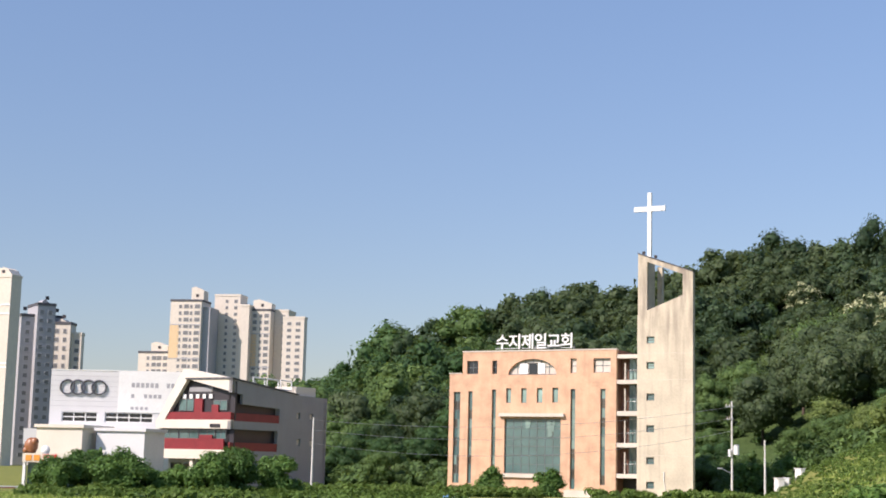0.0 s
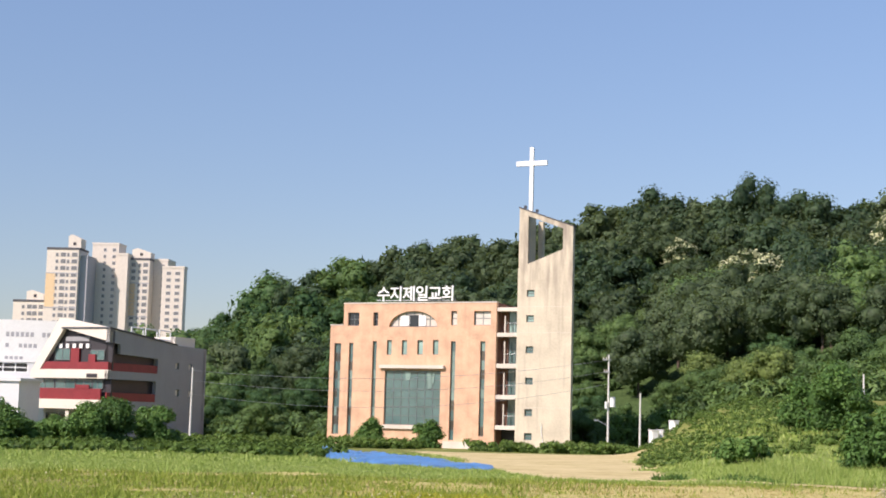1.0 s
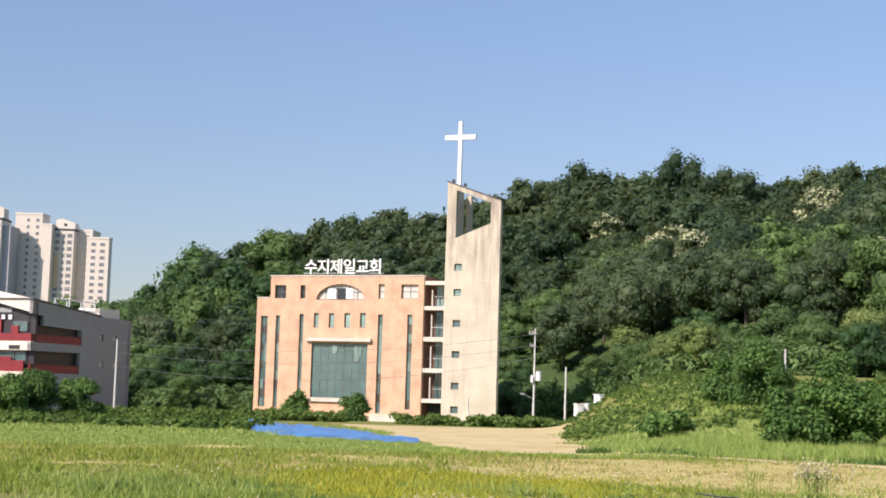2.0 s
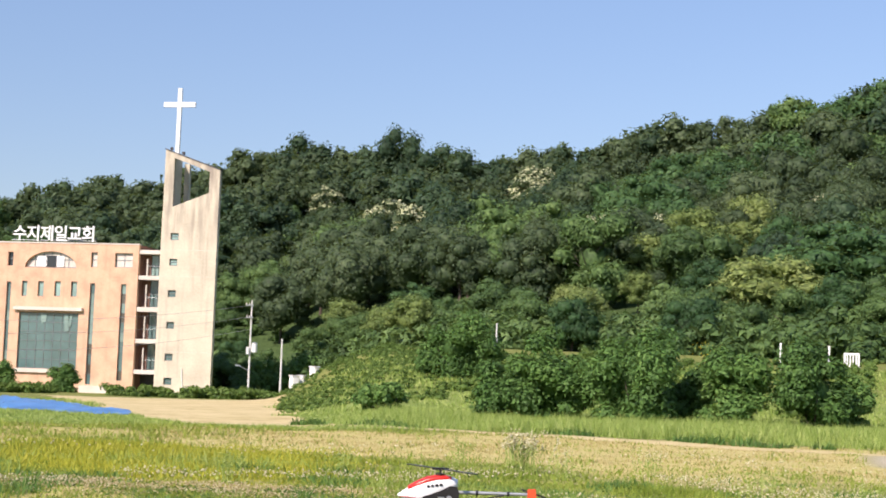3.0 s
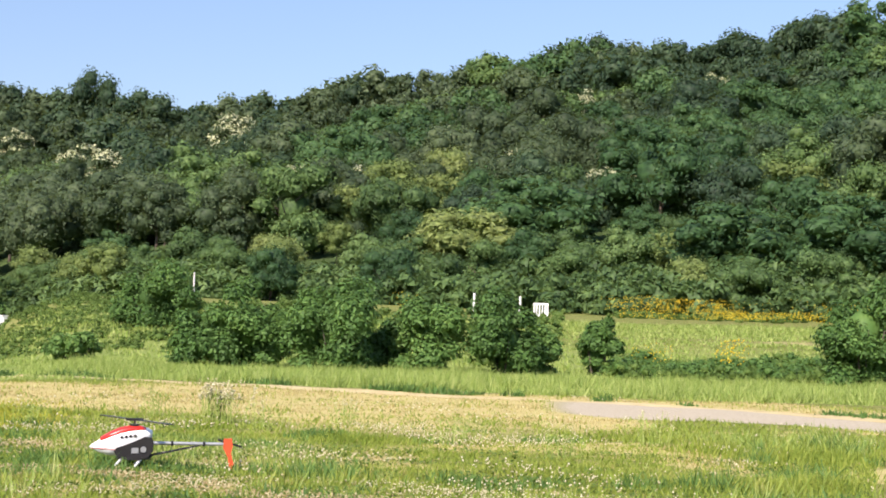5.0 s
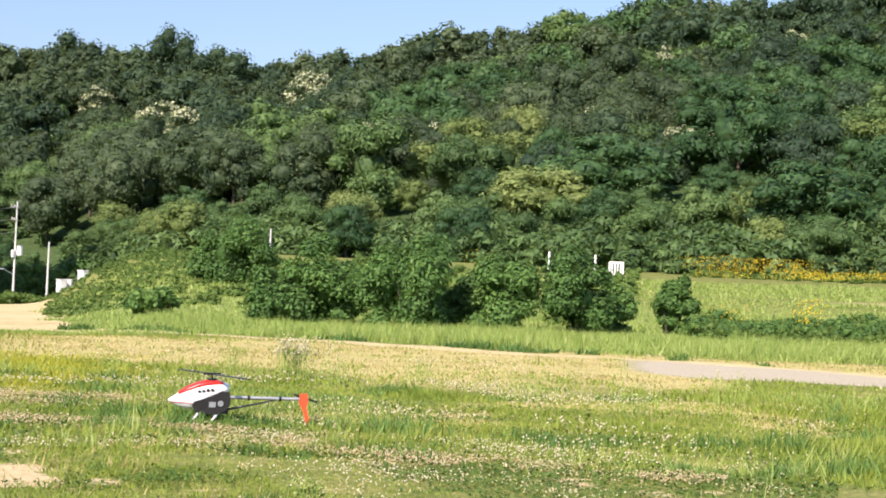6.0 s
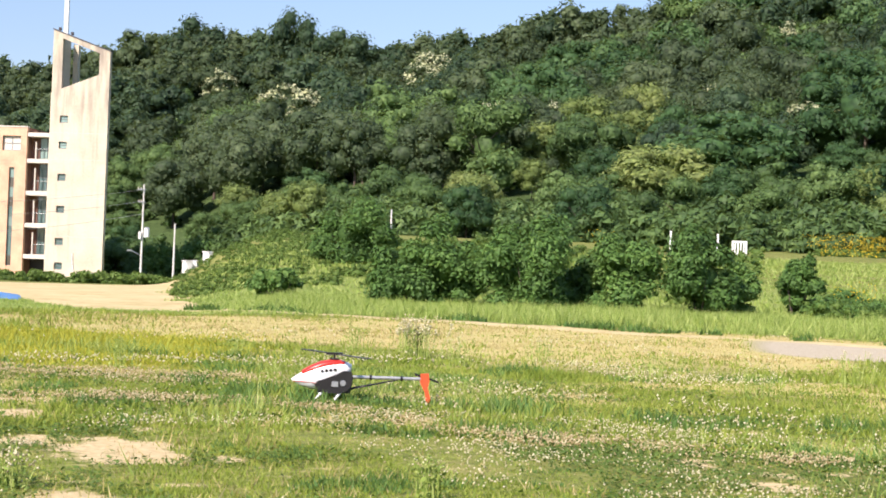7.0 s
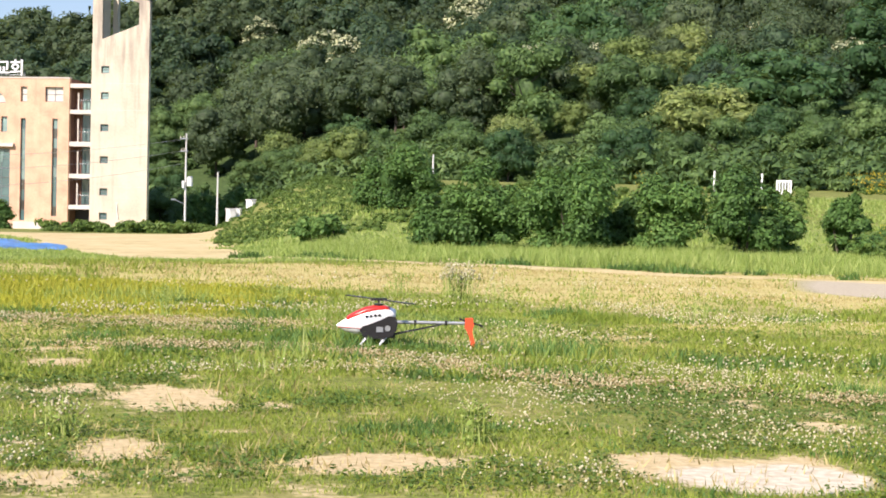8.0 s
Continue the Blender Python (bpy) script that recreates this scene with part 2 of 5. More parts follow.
def holed(bm, x0, x1, z0, z1, y0, y1, holes):
    """A wall with rectangular openings right through it; each hole is (x0, x1, z0, z1)."""
    xs = sorted({x0, x1, *(min(max(h[i], x0), x1) for h in holes for i in (0, 1))})
    zs = sorted({z0, z1, *(min(max(h[i], z0), z1) for h in holes for i in (2, 3))})

    def solid(i, j):
        if not (0 <= i < len(xs) - 1 and 0 <= j < len(zs) - 1):
            return False
        cx, cz = (xs[i] + xs[i + 1]) / 2, (zs[j] + zs[j + 1]) / 2
        return not any(h[0] < cx < h[1] and h[2] < cz < h[3] for h in holes)

    def quad(*p):
        bm.faces.new([bm.verts.new(q) for q in p])

    for i in range(len(xs) - 1):
        for j in range(len(zs) - 1):
            if not solid(i, j):
                continue
            a, b, c, d = xs[i], xs[i + 1], zs[j], zs[j + 1]
            quad((a, y0, c), (b, y0, c), (b, y0, d), (a, y0, d))
            quad((a, y1, c), (a, y1, d), (b, y1, d), (b, y1, c))
            if not solid(i - 1, j):
                quad((a, y0, c), (a, y0, d), (a, y1, d), (a, y1, c))
            if not solid(i + 1, j):
                quad((b, y0, c), (b, y1, c), (b, y1, d), (b, y0, d))
            if not solid(i, j - 1):
                quad((a, y0, c), (a, y1, c), (b, y1, c), (b, y0, c))
            if not solid(i, j + 1):
                quad((a, y0, d), (b, y0, d), (b, y1, d), (a, y1, d))
    bmesh.ops.remove_doubles(bm, verts=bm.verts, dist=0.0005)
    return bm


def at(az, r, z, psi):
    """A local frame at a bearing and distance: x runs along a front at angle psi to east, y into the thing."""
    a = radians(az)
    return Matrix.Translation((r * math.sin(a), r * math.cos(a), z)) @ pose(0, 0, 0, 0, 0, psi)


def letters(text, size, depth):
    """The words as a mesh in x and z, front towards -y."""
    cu = bpy.data.curves.new("words", "FONT")
    cu.body, cu.size, cu.extrude, cu.align_x = text, size, depth, "CENTER"
    cu.offset = 0.012 * size
    ob = new("words", cu)
    me = bpy.data.meshes.new_from_object(ob.evaluated_get(bpy.context.evaluated_depsgraph_get()))
    bpy.data.objects.remove(ob)
    bpy.data.curves.remove(cu)
    me.transform(pose(0, 0, 0, 90, 0, 0))
    return me


GLAZING = random.Random(3)


def window(parent, x0, x1, z0, z1, y, pane=GLASS, bars=(0, 1), frame_w=0.06, name="window"):
    """A framed window: bars are the numbers of upright and level bars."""
    bm = bmesh.new()
    holes, nx, nz = [], bars[0] + 1, bars[1] + 1
    w, h = (x1 - x0 - frame_w * (nx + 1)) / nx, (z1 - z0 - frame_w * (nz + 1)) / nz
    for i in range(nx):
        for j in range(nz):
            a, c = x0 + frame_w + i * (w + frame_w), z0 + frame_w + j * (h + frame_w)
            holes.append((a, a + w, c, c + h))
    holed(bm, x0, x1, z0, z1, y, y + 0.08, holes)
    win = part(name, bm, MULLION, parent)
    for a, b, c, d in holes:
        part("pane", boxm(a, b, y + 0.03, y + 0.05, c, d), GLAZING.choice(pane) if isinstance(pane, tuple) else pane, win)
    return win


# ---- terrain ----
rng = np.random.default_rng(7)
LATTICE = rng.random((64, 64))


def vnoise(x, y, scale, shift=0.0):
    u, v = np.asarray(x) / scale + shift + 1000.3, np.asarray(y) / scale + shift * 1.7 + 1000.7
    i, j = np.floor(u).astype(int), np.floor(v).astype(int)
    f, g = u - i, v - j
    f, g = f * f * (3 - 2 * f), g * g * (3 - 2 * g)
    at_ = lambda a, b: LATTICE[a % 64, b % 64]
    return (at_(i, j) * (1 - f) + at_(i + 1, j) * f) * (1 - g) + (at_(i, j + 1) * (1 - f) + at_(i + 1, j + 1) * f) * g


def step(a, b, x):
    s = np.clip((np.asarray(x, float) - a) / (b - a), 0, 1)
    return s * s * (3 - 2 * s)


# bearing and height angle of the tree tops along the ridge
RIDGE = np.array([(-13, 0.6), (-9, 1.4), (-6.3, 3.2), (-4.2, 3.5), (-3, 4.05), (-1.9, 5.2), (-0.9, 4.8), (0, 5.8), (0.8, 6.2), (2.1, 6.15), (3.9, 6.8), (7, 7.05),
                  (10.1, 8.0), (12.6, 8.75), (14.2, 8.35), (16.2, 8.5), (18, 8.7), (19.6, 8.3), (23.2, 8.95), (26.2, 9.77), (28.6, 9.98), (32.3, 10.87),
                  (35.5, 11.65), (38.1, 11.3), (42.3, 11.75), (45.6, 12.8), (60, 13.2), (80, 9), (110, 0.5)])
SMOOTH = np.array([(-13, 0.4), (-8, 1.4), (-5, 3.1), (-2, 4.4), (2, 5.8), (7, 6.9), (12, 8.2), (20, 8.2), (26, 9.2), (34, 10.7), (44, 11.9), (60, 12.8), (80, 9), (110, 0.3)])


def hill_foot(az):
    return np.interp(az, (-13, 12, 20, 35, 47), (185, 176, 132, 121, 118))


def hill_top(az):
    return np.interp(az, (-13, 10, 30, 47), (305, 300, 285, 262))


def height(x, y):
    x, y = np.asarray(x, float), np.asarray(y, float)
    r, az = np.hypot(x, y), np.degrees(np.arctan2(x, y))
    side = step(12.0, 16.4, az) * (1 - step(70, 100, az))
    near = -0.0117 * np.clip(r - 35, 0, 125) * step(-60, -30, az) * (1 - step(60, 90, az))
    bank = 1.45 * step(60, 75, r) + 2.4 * np.clip((r - 72) / 50, 0, 1)
    z = near * (1 - side) + bank * side
    z = z + 1.15 * np.exp(-((az - 13.7) / 1.6) ** 2) * np.exp(-((r - 113) / 12) ** 2) * (1 - 0.4 * side)
    foot, top = hill_foot(az), hill_top(az)
    crest = np.maximum(1.5 + top * np.tan(np.radians(np.interp(az, SMOOTH[:, 0], SMOOTH[:, 1]))) - 9.5, z)
    s = np.clip((r - foot) / (top - foot), 0, 1)
    fall = 1 - step(top * 1.05, top * 2.2, r)
    inside = step(-14, -8, az) * (1 - step(80, 112, az))
    z = z + (crest - z) * (0.35 * s * s + 0.65 * s) * fall * inside
    return z + 0.05 * (vnoise(x, y, 1.7) - 0.5) * step(6, 12, r) + 0.12 * (vnoise(x, y, 6, 3) - 0.5) * step(15, 30, r)


def ground_z(x, y):
    return float(height(x, y))


def polar(az, r):
    return r * math.sin(radians(az)), r * math.cos(radians(az))


# bare patches in the near meadow: bearing, distance, half width, half depth, turn
BARE = [(11.2, 11.5, 0.52, 0.85, 18), (8.5, 9.25, 0.5, 0.66, 8), (31.8, 8.85, 0.78, 0.5, 0), (29.2, 9.1, 0.35, 0.42, 0), (18.4, 8.8, 0.42, 0.3, 0), (12.6, 10.0, 0.2, 0.2, 0),
        (6.2, 14.2, 0.45, 0.4, 0), (6.3, 15.5, 0.45, 0.4, 0), (14.6, 11.2, 0.12, 0.16, 0), (5.5, 8.4, 0.4, 0.3, 0), (35.2, 11.2, 0.4, 0.25, 0), (7, 12.4, 0.3, 0.25, 0)]
PALE = [(33.3, 8.75, 0.62, 0.45, 0)]


def blobs(x, y, spots):
    out = np.zeros_like(x)
    for az, r, a, b, turn in spots:
        cx, cy = polar(az, r)
        k = radians(-az + turn)
        u, v = (x - cx) * math.cos(k) + (y - cy) * math.sin(k), -(x - cx) * math.sin(k) + (y - cy) * math.cos(k)
        d = np.sqrt((u / a) ** 2 + (v / b) ** 2) / 1.12
        out = np.maximum(out, 1.35 - d)
    return out


def cover(x, y):
    """What covers the ground: bare earth, pale sand, dirt lane, paved road, dry mown grass, tall green grass, clover."""
    r, az = np.hypot(x, y), np.degrees(np.arctan2(x, y))
    n1, n2 = vnoise(x, y, 0.45) - 0.5, vnoise(x, y, 3.0, 5) - 0.5
    bare = np.clip((blobs(x, y, BARE) + n1 * 0.8 + (vnoise(x, y, 1.1, 17) - 0.5) * 0.4 + (vnoise(x, y, 0.15, 2) - 0.5) * 0.55 - 0.25) * 2.6, 0, 1) * (r < 20) * (r > 6.5)
    pale = np.clip((blobs(x, y, PALE) + n1 * 0.6 - 0.25) * 2.5, 0, 1)
    left = np.interp(r, (45, 50, 60, 90, 125), (8.4, 7.4, 6.0, 4.4, 3.4)) + n2 * 0.8
    right = np.interp(r, (45, 50, 60, 90, 125), (14.6, 13.6, 12.7, 12.3, 12.2)) + n2 * 0.8
    lane = step(-0.25, 0.25, az - left) * step(-0.25, 0.25, right - az) * step(43.5, 45.5, r + n2 * 3) * (1 - step(118, 125, r))
    mid = np.interp(az, (9, 14.3, 20, 28, 34, 46), (45.5, 44, 41, 39.3, 37.6, 33)) + n2 * 0.5
    lane = np.maximum(lane, np.exp(-((r - mid) / 0.95) ** 2) * step(8, 10, az))
    lane = np.maximum(lane, 0.8 * np.exp(-((r - 77 - n2 * 1.5) / 1.3) ** 2) * step(34, 36, az) * (1 - step(60, 70, az)))
    far_edge = np.interp(az, (31, 34, 46, 60), (37.6, 37.0, 32.2, 28))
    near_edge = np.interp(az, (31, 34, 46, 60), (37.0, 31.2, 28.6, 26))
    road = step(-0.2, 0.2, far_edge - r + n2 * 0.5) * step(-0.4, 0.4, r - near_edge + n2 * 1.5) * step(32.5, 36.5, az + n2 * 2)
    dry = step(23, 29, r + n2 * 9) * (1 - step(38, 41, r + n2 * 3)) * (0.35 + 0.65 * step(4, 13, az)) * (1 - step(36, 40, az) * step(-3, 0, near_edge - r))
    dry = np.maximum(dry, 0.75 * step(0.6, 0.8, vnoise(x, y, 2.2, 9) + n1 * 0.35 + (vnoise(x, y, 0.17, 29) - 0.5) * 0.3) * (r < 45))
    dry = np.maximum(dry, 0.7 * np.exp(-((r - 8.4) / 0.8) ** 2) * step(0.35, 0.55, vnoise(x, y, 0.7, 19)) * (1 - 0.6 * step(24, 28, az)))
    drift = np.interp(az, (4, 17, 24, 34), (16.2, 15.2, 13.2, 12.6))
    dry = np.maximum(dry, 0.8 * np.exp(-((r - drift + n1 * 0.7) / 0.42) ** 2) * step(10, 15, az) * (1 - step(25, 29, az)))
    dry = np.maximum(dry, 0.24 * (r < 22))
    dry = dry * step(5.5, 7.5, r)
    patch = np.exp(-(((az - 8) / 6) ** 4)) * np.exp(-((r - 25) / 4.2) ** 4)
    dry = dry * (1 - 0.8 * patch)
    tall = step(40, 43, r + n2 * 3) * (1 - step(62, 80, r)) * (1 - lane)
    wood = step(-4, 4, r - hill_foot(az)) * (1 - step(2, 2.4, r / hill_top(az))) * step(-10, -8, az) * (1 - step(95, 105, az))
    return bare, pale, lane, road, dry * (1 - road), tall, patch, wood


rings = np.concatenate([[0.0, 2.0, 4.0, 6.0], np.arange(7, 20, 0.13), np.arange(20, 60, 0.42), np.arange(60, 340, 2.6), 340 * 1.16 ** np.arange(0, 18)])
bearings = np.radians(np.concatenate([np.arange(-22, 52, 0.42), np.arange(52, 338, 6.0)]))
RR, AA = np.meshgrid(rings, bearings, indexing="ij")
GX, GY = RR * np.sin(AA), RR * np.cos(AA)
GZ = height(GX, GY)
rows_, cols_ = RR.shape
idx = np.arange(rows_ * cols_).reshape(rows_, cols_)
q = np.stack([idx[:-1], np.roll(idx, -1, 1)[:-1], np.roll(idx, -1, 1)[1:], idx[1:]], -1).reshape(-1, 4)
gm = bpy.data.meshes.new("ground")
gm.from_pydata(np.stack([GX, GY, GZ], -1).reshape(-1, 3).tolist(), [], q[:, ::-1].tolist())
for key, values in zip(("bare", "pale", "lane", "road", "dry", "tall", "patch", "wood"), cover(GX.ravel(), GY.ravel())):
    gm.attributes.new(key, "FLOAT", "POINT").data.foreach_set("value", np.asarray(values, dtype=np.float32))
gm.polygons.foreach_set("use_smooth", np.ones(len(gm.polygons), bool))


def meadow():
    m = bpy.data.materials.new("meadow")
    m.use_nodes = True
    nt = m.node_tree
    b = nt.nodes["Principled BSDF"]
    co = nt.nodes.new("ShaderNodeTexCoord").outputs["Object"]
    fine, mid, broad = noise_node(nt, 14, 4, co), noise_node(nt, 1.7, 4, co), noise_node(nt, 0.25, 3, co)

    def attr(name, amount=0.35):
        node = nt.nodes.new("ShaderNodeAttribute")
        node.attribute_name = name
        n = calc(nt, "MULTIPLY", calc(nt, "SUBTRACT", fine, 0.5), amount * 2)
        edge = calc(nt, "ADD", node.outputs["Fac"], n)
        return calc(nt, "MULTIPLY", calc(nt, "SUBTRACT", edge, 0.25), 2.0, True)

    green = ramp(nt, mid, ((0.3, (0.095, 0.135, 0.022)), (0.5, (0.165, 0.205, 0.038)), (0.7, (0.27, 0.245, 0.08))))
    green = mixc(nt, 0.35, green, ramp(nt, fine, ((0.35, (0.06, 0.06, 0.025)), (0.65, (0.27, 0.25, 0.1)))))
    tall = ramp(nt, broad, ((0.3, (0.13, 0.19, 0.04)), (0.7, (0.22, 0.26, 0.075))))
    col = mixc(nt, attr("tall"), green, tall)
    col = mixc(nt, attr("patch"), col, ramp(nt, mid, ((0.3, (0.32, 0.33, 0.03)), (0.7, (0.45, 0.4, 0.05)))))
    col = mixc(nt, attr("dry"), col, ramp(nt, mid, ((0.3, (0.36, 0.305, 0.115)), (0.5, (0.45, 0.38, 0.155)), (0.7, (0.39, 0.37, 0.13)))))
    soil = ramp(nt, fine, ((0.3, (0.4, 0.31, 0.155)), (0.7, (0.54, 0.435, 0.25))))
    col = mixc(nt, attr("lane"), col, mixc(nt, 0.4, ramp(nt, mid, ((0.3, (0.35, 0.27, 0.12)), (0.55, (0.54, 0.44, 0.23)))), ramp(nt, broad, ((0.35, (0.36, 0.29, 0.125)), (0.6, (0.57, 0.47, 0.26))))))
    col = mixc(nt, attr("bare", 0.6), col, soil)
    col = mixc(nt, attr("pale", 0.3), col, ramp(nt, fine, ((0.3, (0.42, 0.36, 0.25)), (0.7, (0.62, 0.55, 0.42)))))
    col = mixc(nt, attr("road", 0.15), col, ramp(nt, fine, ((0.3, (0.35, 0.305, 0.215)), (0.7, (0.45, 0.395, 0.285)))))
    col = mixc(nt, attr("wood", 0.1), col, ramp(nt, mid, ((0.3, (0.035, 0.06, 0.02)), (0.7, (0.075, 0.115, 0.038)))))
    nt.links.new(col, b.inputs["Base Color"])
    b.inputs["Roughness"].default_value = 0.95
    b.inputs["Specular IOR Level"].default_value = 0.1
    bp = nt.nodes.new("ShaderNodeBump")
    bp.inputs["Strength"].default_value, bp.inputs["Distance"].default_value = 0.6, 0.04
    nt.links.new(fine, bp.inputs["Height"])
    nt.links.new(bp.outputs[0], b.inputs["Normal"])
    return m


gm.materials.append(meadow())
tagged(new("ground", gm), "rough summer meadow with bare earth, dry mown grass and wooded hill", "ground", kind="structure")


# ---- church ----
church = thing("church", at(0.36, 165, 0, -29), "peach tiled church with tall slot windows and an arched upper window", "church")
SLOTS = [(2.41, 2.92, -0.3, 9.6), (5.29, 5.78, -0.3, 9.78), (14.55, 15.1, -0.6, 9.8), (17.93, 18.5, -0.1, 9.8)]
SMALL = [(7.0, 7.58, 8.33, 9.9), (8.78, 9.42, 8.34, 9.9), (10.62, 11.3, 8.36, 9.92), (12.45, 13.12, 8.38, 9.94)]
UPPER = [(2.17, 3.55, 11.45, 12.9), (5.27, 5.85, 11.45, 12.9), (14.5, 15.2, 11.48, 13.0), (17.13, 19.05, 11.5, 12.98)]
ARCH = (7.2, 12.9, 11.33, 13.02)
BIG = (6.86, 13.45, 0.87, 6.67)
bm = holed(bmesh.new(), 1.64, 19.7, -2.2, 13.85, 0, 0.45, [*SLOTS, *SMALL, *UPPER, ARCH, BIG])
mid, half, rise = (ARCH[0] + ARCH[1]) / 2, (ARCH[1] - ARCH[0]) / 2, ARCH[3] - ARCH[2]
for side in (-1, 1):
    curve = [(mid + side * half * math.cos(k), ARCH[2] + rise * math.sin(k)) for k in np.linspace(0, math.pi / 2, 9)]
    prism(bm, curve + [(mid + side * half, ARCH[3])], 0.002, 0.448)
wall = part("front_wall", bm, PEACH, church)
part("wing_wall", holed(bmesh.new(), 0.05, 1.64, -2.2, 11.49, 0.0, 0.45, [(0.6, 1.42, -0.3, 9.55)]), PEACH, church)
part("side_wall", boxm(0.05, 0.45, 0.45, 13, -2.2, 11.49), PEACH, church)
part("side_wall", boxm(19.3, 19.7, 0.45, 13, -2.2, 13.85), SHADEBROWN, church, "return wall with its shade put into dark brown brick")
part("rear_wall", boxm(0.05, 19.7, 13, 13.4, -2.2, 13.4), PEACH, church)
part("roof", boxm(0.45, 19.3, 0.45, 13, 11.0, 11.3), ROOFDARK, church)
part("coping", boxm(1.58, 19.76, -0.06, 0.5, 13.85, 13.98), SLAB, church, "pale stone coping")
part("coping", boxm(0.0, 1.58, -0.06, 0.5, 11.49, 11.6), SLAB, church)
part("floor_slab", boxm(0.46, 19.29, 0.46, 6, 7.2, 7.4), SLAB, church)
part("back_wall", boxm(0.46, 19.29, 6, 6.2, -1.5, 11.0), SHADEBROWN, church)
part("lintel", boxm(6.3, 13.9, -0.35, -0.004, 6.88, 7.22), SLAB, church, "pale projecting lintel")
part("sill", boxm(6.7, 13.6, -0.25, -0.004, 0.45, 0.85), SLAB, church)
part("plinth", boxm(14.1, 17.4, -0.5, -0.004, -2.2, -0.72), SLAB, church)
for a, b, c, d in SLOTS:
    window(church, a, b, c, d, 0.2, (GLASS, GLASS, SMOKED, PALEGREEN), (0, 9), 0.05)
window(church, 0.6, 1.42, -0.3, 9.55, 0.2, (GLASS, GLASS, SMOKED, PALEGREEN), (1, 9), 0.05)
for a, b, c, d in SMALL:
    window(church, a, b, c, d, 0.2, BLUEGLASS, (0, 0), 0.07)
for i, (a, b, c, d) in enumerate(UPPER):
    window(church, a, b, c, d, 0.25, PALEGLASS if i in (2, 3) else DARKGLASS, (1 if b - a > 1 else 0, 1), 0.06)
window(church, *BIG, 0.22, GLASS, (6, 5), 0.07, "window_wall")
for x, w, z in ((9.3, 0.5, 5.55), (11.9, 0.45, 4.7), (12.3, 0.3, 5.2)):
    part("curtain", prism(bmesh.new(), [(x, z), (x + w, z + 0.15), (x + w + 0.1, 6.55), (x - 0.1, 6.55)], 0.19, 0.21), PALEGREEN, church, "pale curtain behind the glass")
arch = window(church, 7.2, 12.9, 11.33, 13.02, 0.3, PALEGLASS, (5, 1), 0.09, "arched_window")
for x, s in ((9.0, 1.1), (11.0, 0.9)):
    part("curtain", prism(bmesh.new(), [(x - s / 2, 11.45), (x + s / 2, 11.45), (x + s / 2, 12.5), (x - s / 2, 12.6)], 0.24, 0.26), WHITE, arch)
part("dark_reveal", boxm(9.4, 10.6, 0.24, 0.27, 11.4, 12.6), DARKGLASS, arch)
# balconies between the church and its tower
for z0, z1 in ((12.96, 13.36), (10.31, 10.72), (7.03, 7.5), (3.8, 4.25), (0.67, 1.1)):
    part("balcony_slab", boxm(19.7, 22.0, 0.1, 2.6, z0, z1), SLAB, church)
for z0, z1 in ((10.72, 12.96), (7.5, 10.31), (4.25, 7.03), (1.1, 3.8)):
    window(church, 20.55, 22.0, z0, z1, 1.5, BLUEGLASS if z0 > 9 else GLASS, (1, 1), 0.06, "balcony_window")
    part("balcony_wall", boxm(19.7, 20.5, 1.4, 1.8, z0, z1), SHADEBROWN, church)
    part("post", boxm(20.4, 20.52, 0.5, 0.62, z0, z1 - 0.5), SLAB, church)
    bm = rod(bmesh.new(), (20.55, 0.3, z0 + 1.0), (22.0, 0.3, z0 + 1.0), 0.03)
    for x in np.arange(20.7, 22.0, 0.28):
        rod(bm, (x, 0.3, z0), (x, 0.3, z0 + 1.0), 0.015, n=5)
    part("railing", bm, MULLION, church)
part("undercroft", boxm(19.7, 22.0, 2.0, 2.4, -2.2, 0.67), DARKWALL, church)
# letters over the roof
sign = thing("rooftop_sign", at(0.36, 165, 0, -29) @ pose(0, 0.1, 13.98), "white channel letters on a steel rack over the parapet", "sign")
part("rack", rod(bmesh.new(), (5.5, 0.1, 0.2), (14.9, 0.1, 0.2), 0.05), MULLION, sign)
for x in np.arange(5.8, 15, 1.5):
    part("strut", rod(bmesh.new(), (x, 0.12, 0), (x, 0.12, 0.5), 0.04), MULLION, sign)
for i, c in enumerate("수지제일교회"):
    me = letters(c, 1.75, 0.07)
    me.materials.append(WHITE)
    ob = new("letter", me)
    ob.parent = sign
    ob.location = (6.4 + i * 1.53, -0.02, 0.28)

# ---- bell tower: a tall concrete screen with a return wall, open at the top ----
tower = thing("bell_tower", at(0.36, 165, 0, -29), "weathered concrete bell tower with a slanted open top", "tower")
bm = holed(bmesh.new(), 22.0, 28.0, -2.2, 17.4, 0, 0.6, [(23.02, 23.87, z, z + 0.72) for z in (-0.33, 2.12, 5.36, 8.58, 11.8, 14.43)])
prism(bm, [(22.05, 17.4), (28.0, 17.4), (28.0, 19.72), (26.9, 19.33), (23.05, 17.85), (22.05, 17.45)], 0.0, 0.6)
prism(bm, [(22.05, 17.45), (23.05, 17.85), (23.05, 22.9), (22.05, 23.2)], 0.0, 0.6)
prism(bm, [(26.9, 19.33), (28.0, 19.72), (28.0, 21.2), (26.9, 21.5)], 0.0, 0.6)
prism(bm, [(22.05, 23.2), (23.05, 22.9), (26.9, 21.5), (28.0, 21.2), (28.0, 21.68), (22.05, 23.78)], 0.0, 0.6)
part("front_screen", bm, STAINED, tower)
part("return_wall", prism(bmesh.new(), [(22.06, -2.2), (22.5, -2.2), (22.5, 23.3), (22.06, 23.5)], 0.6, 3.7), CONCRETE, tower)
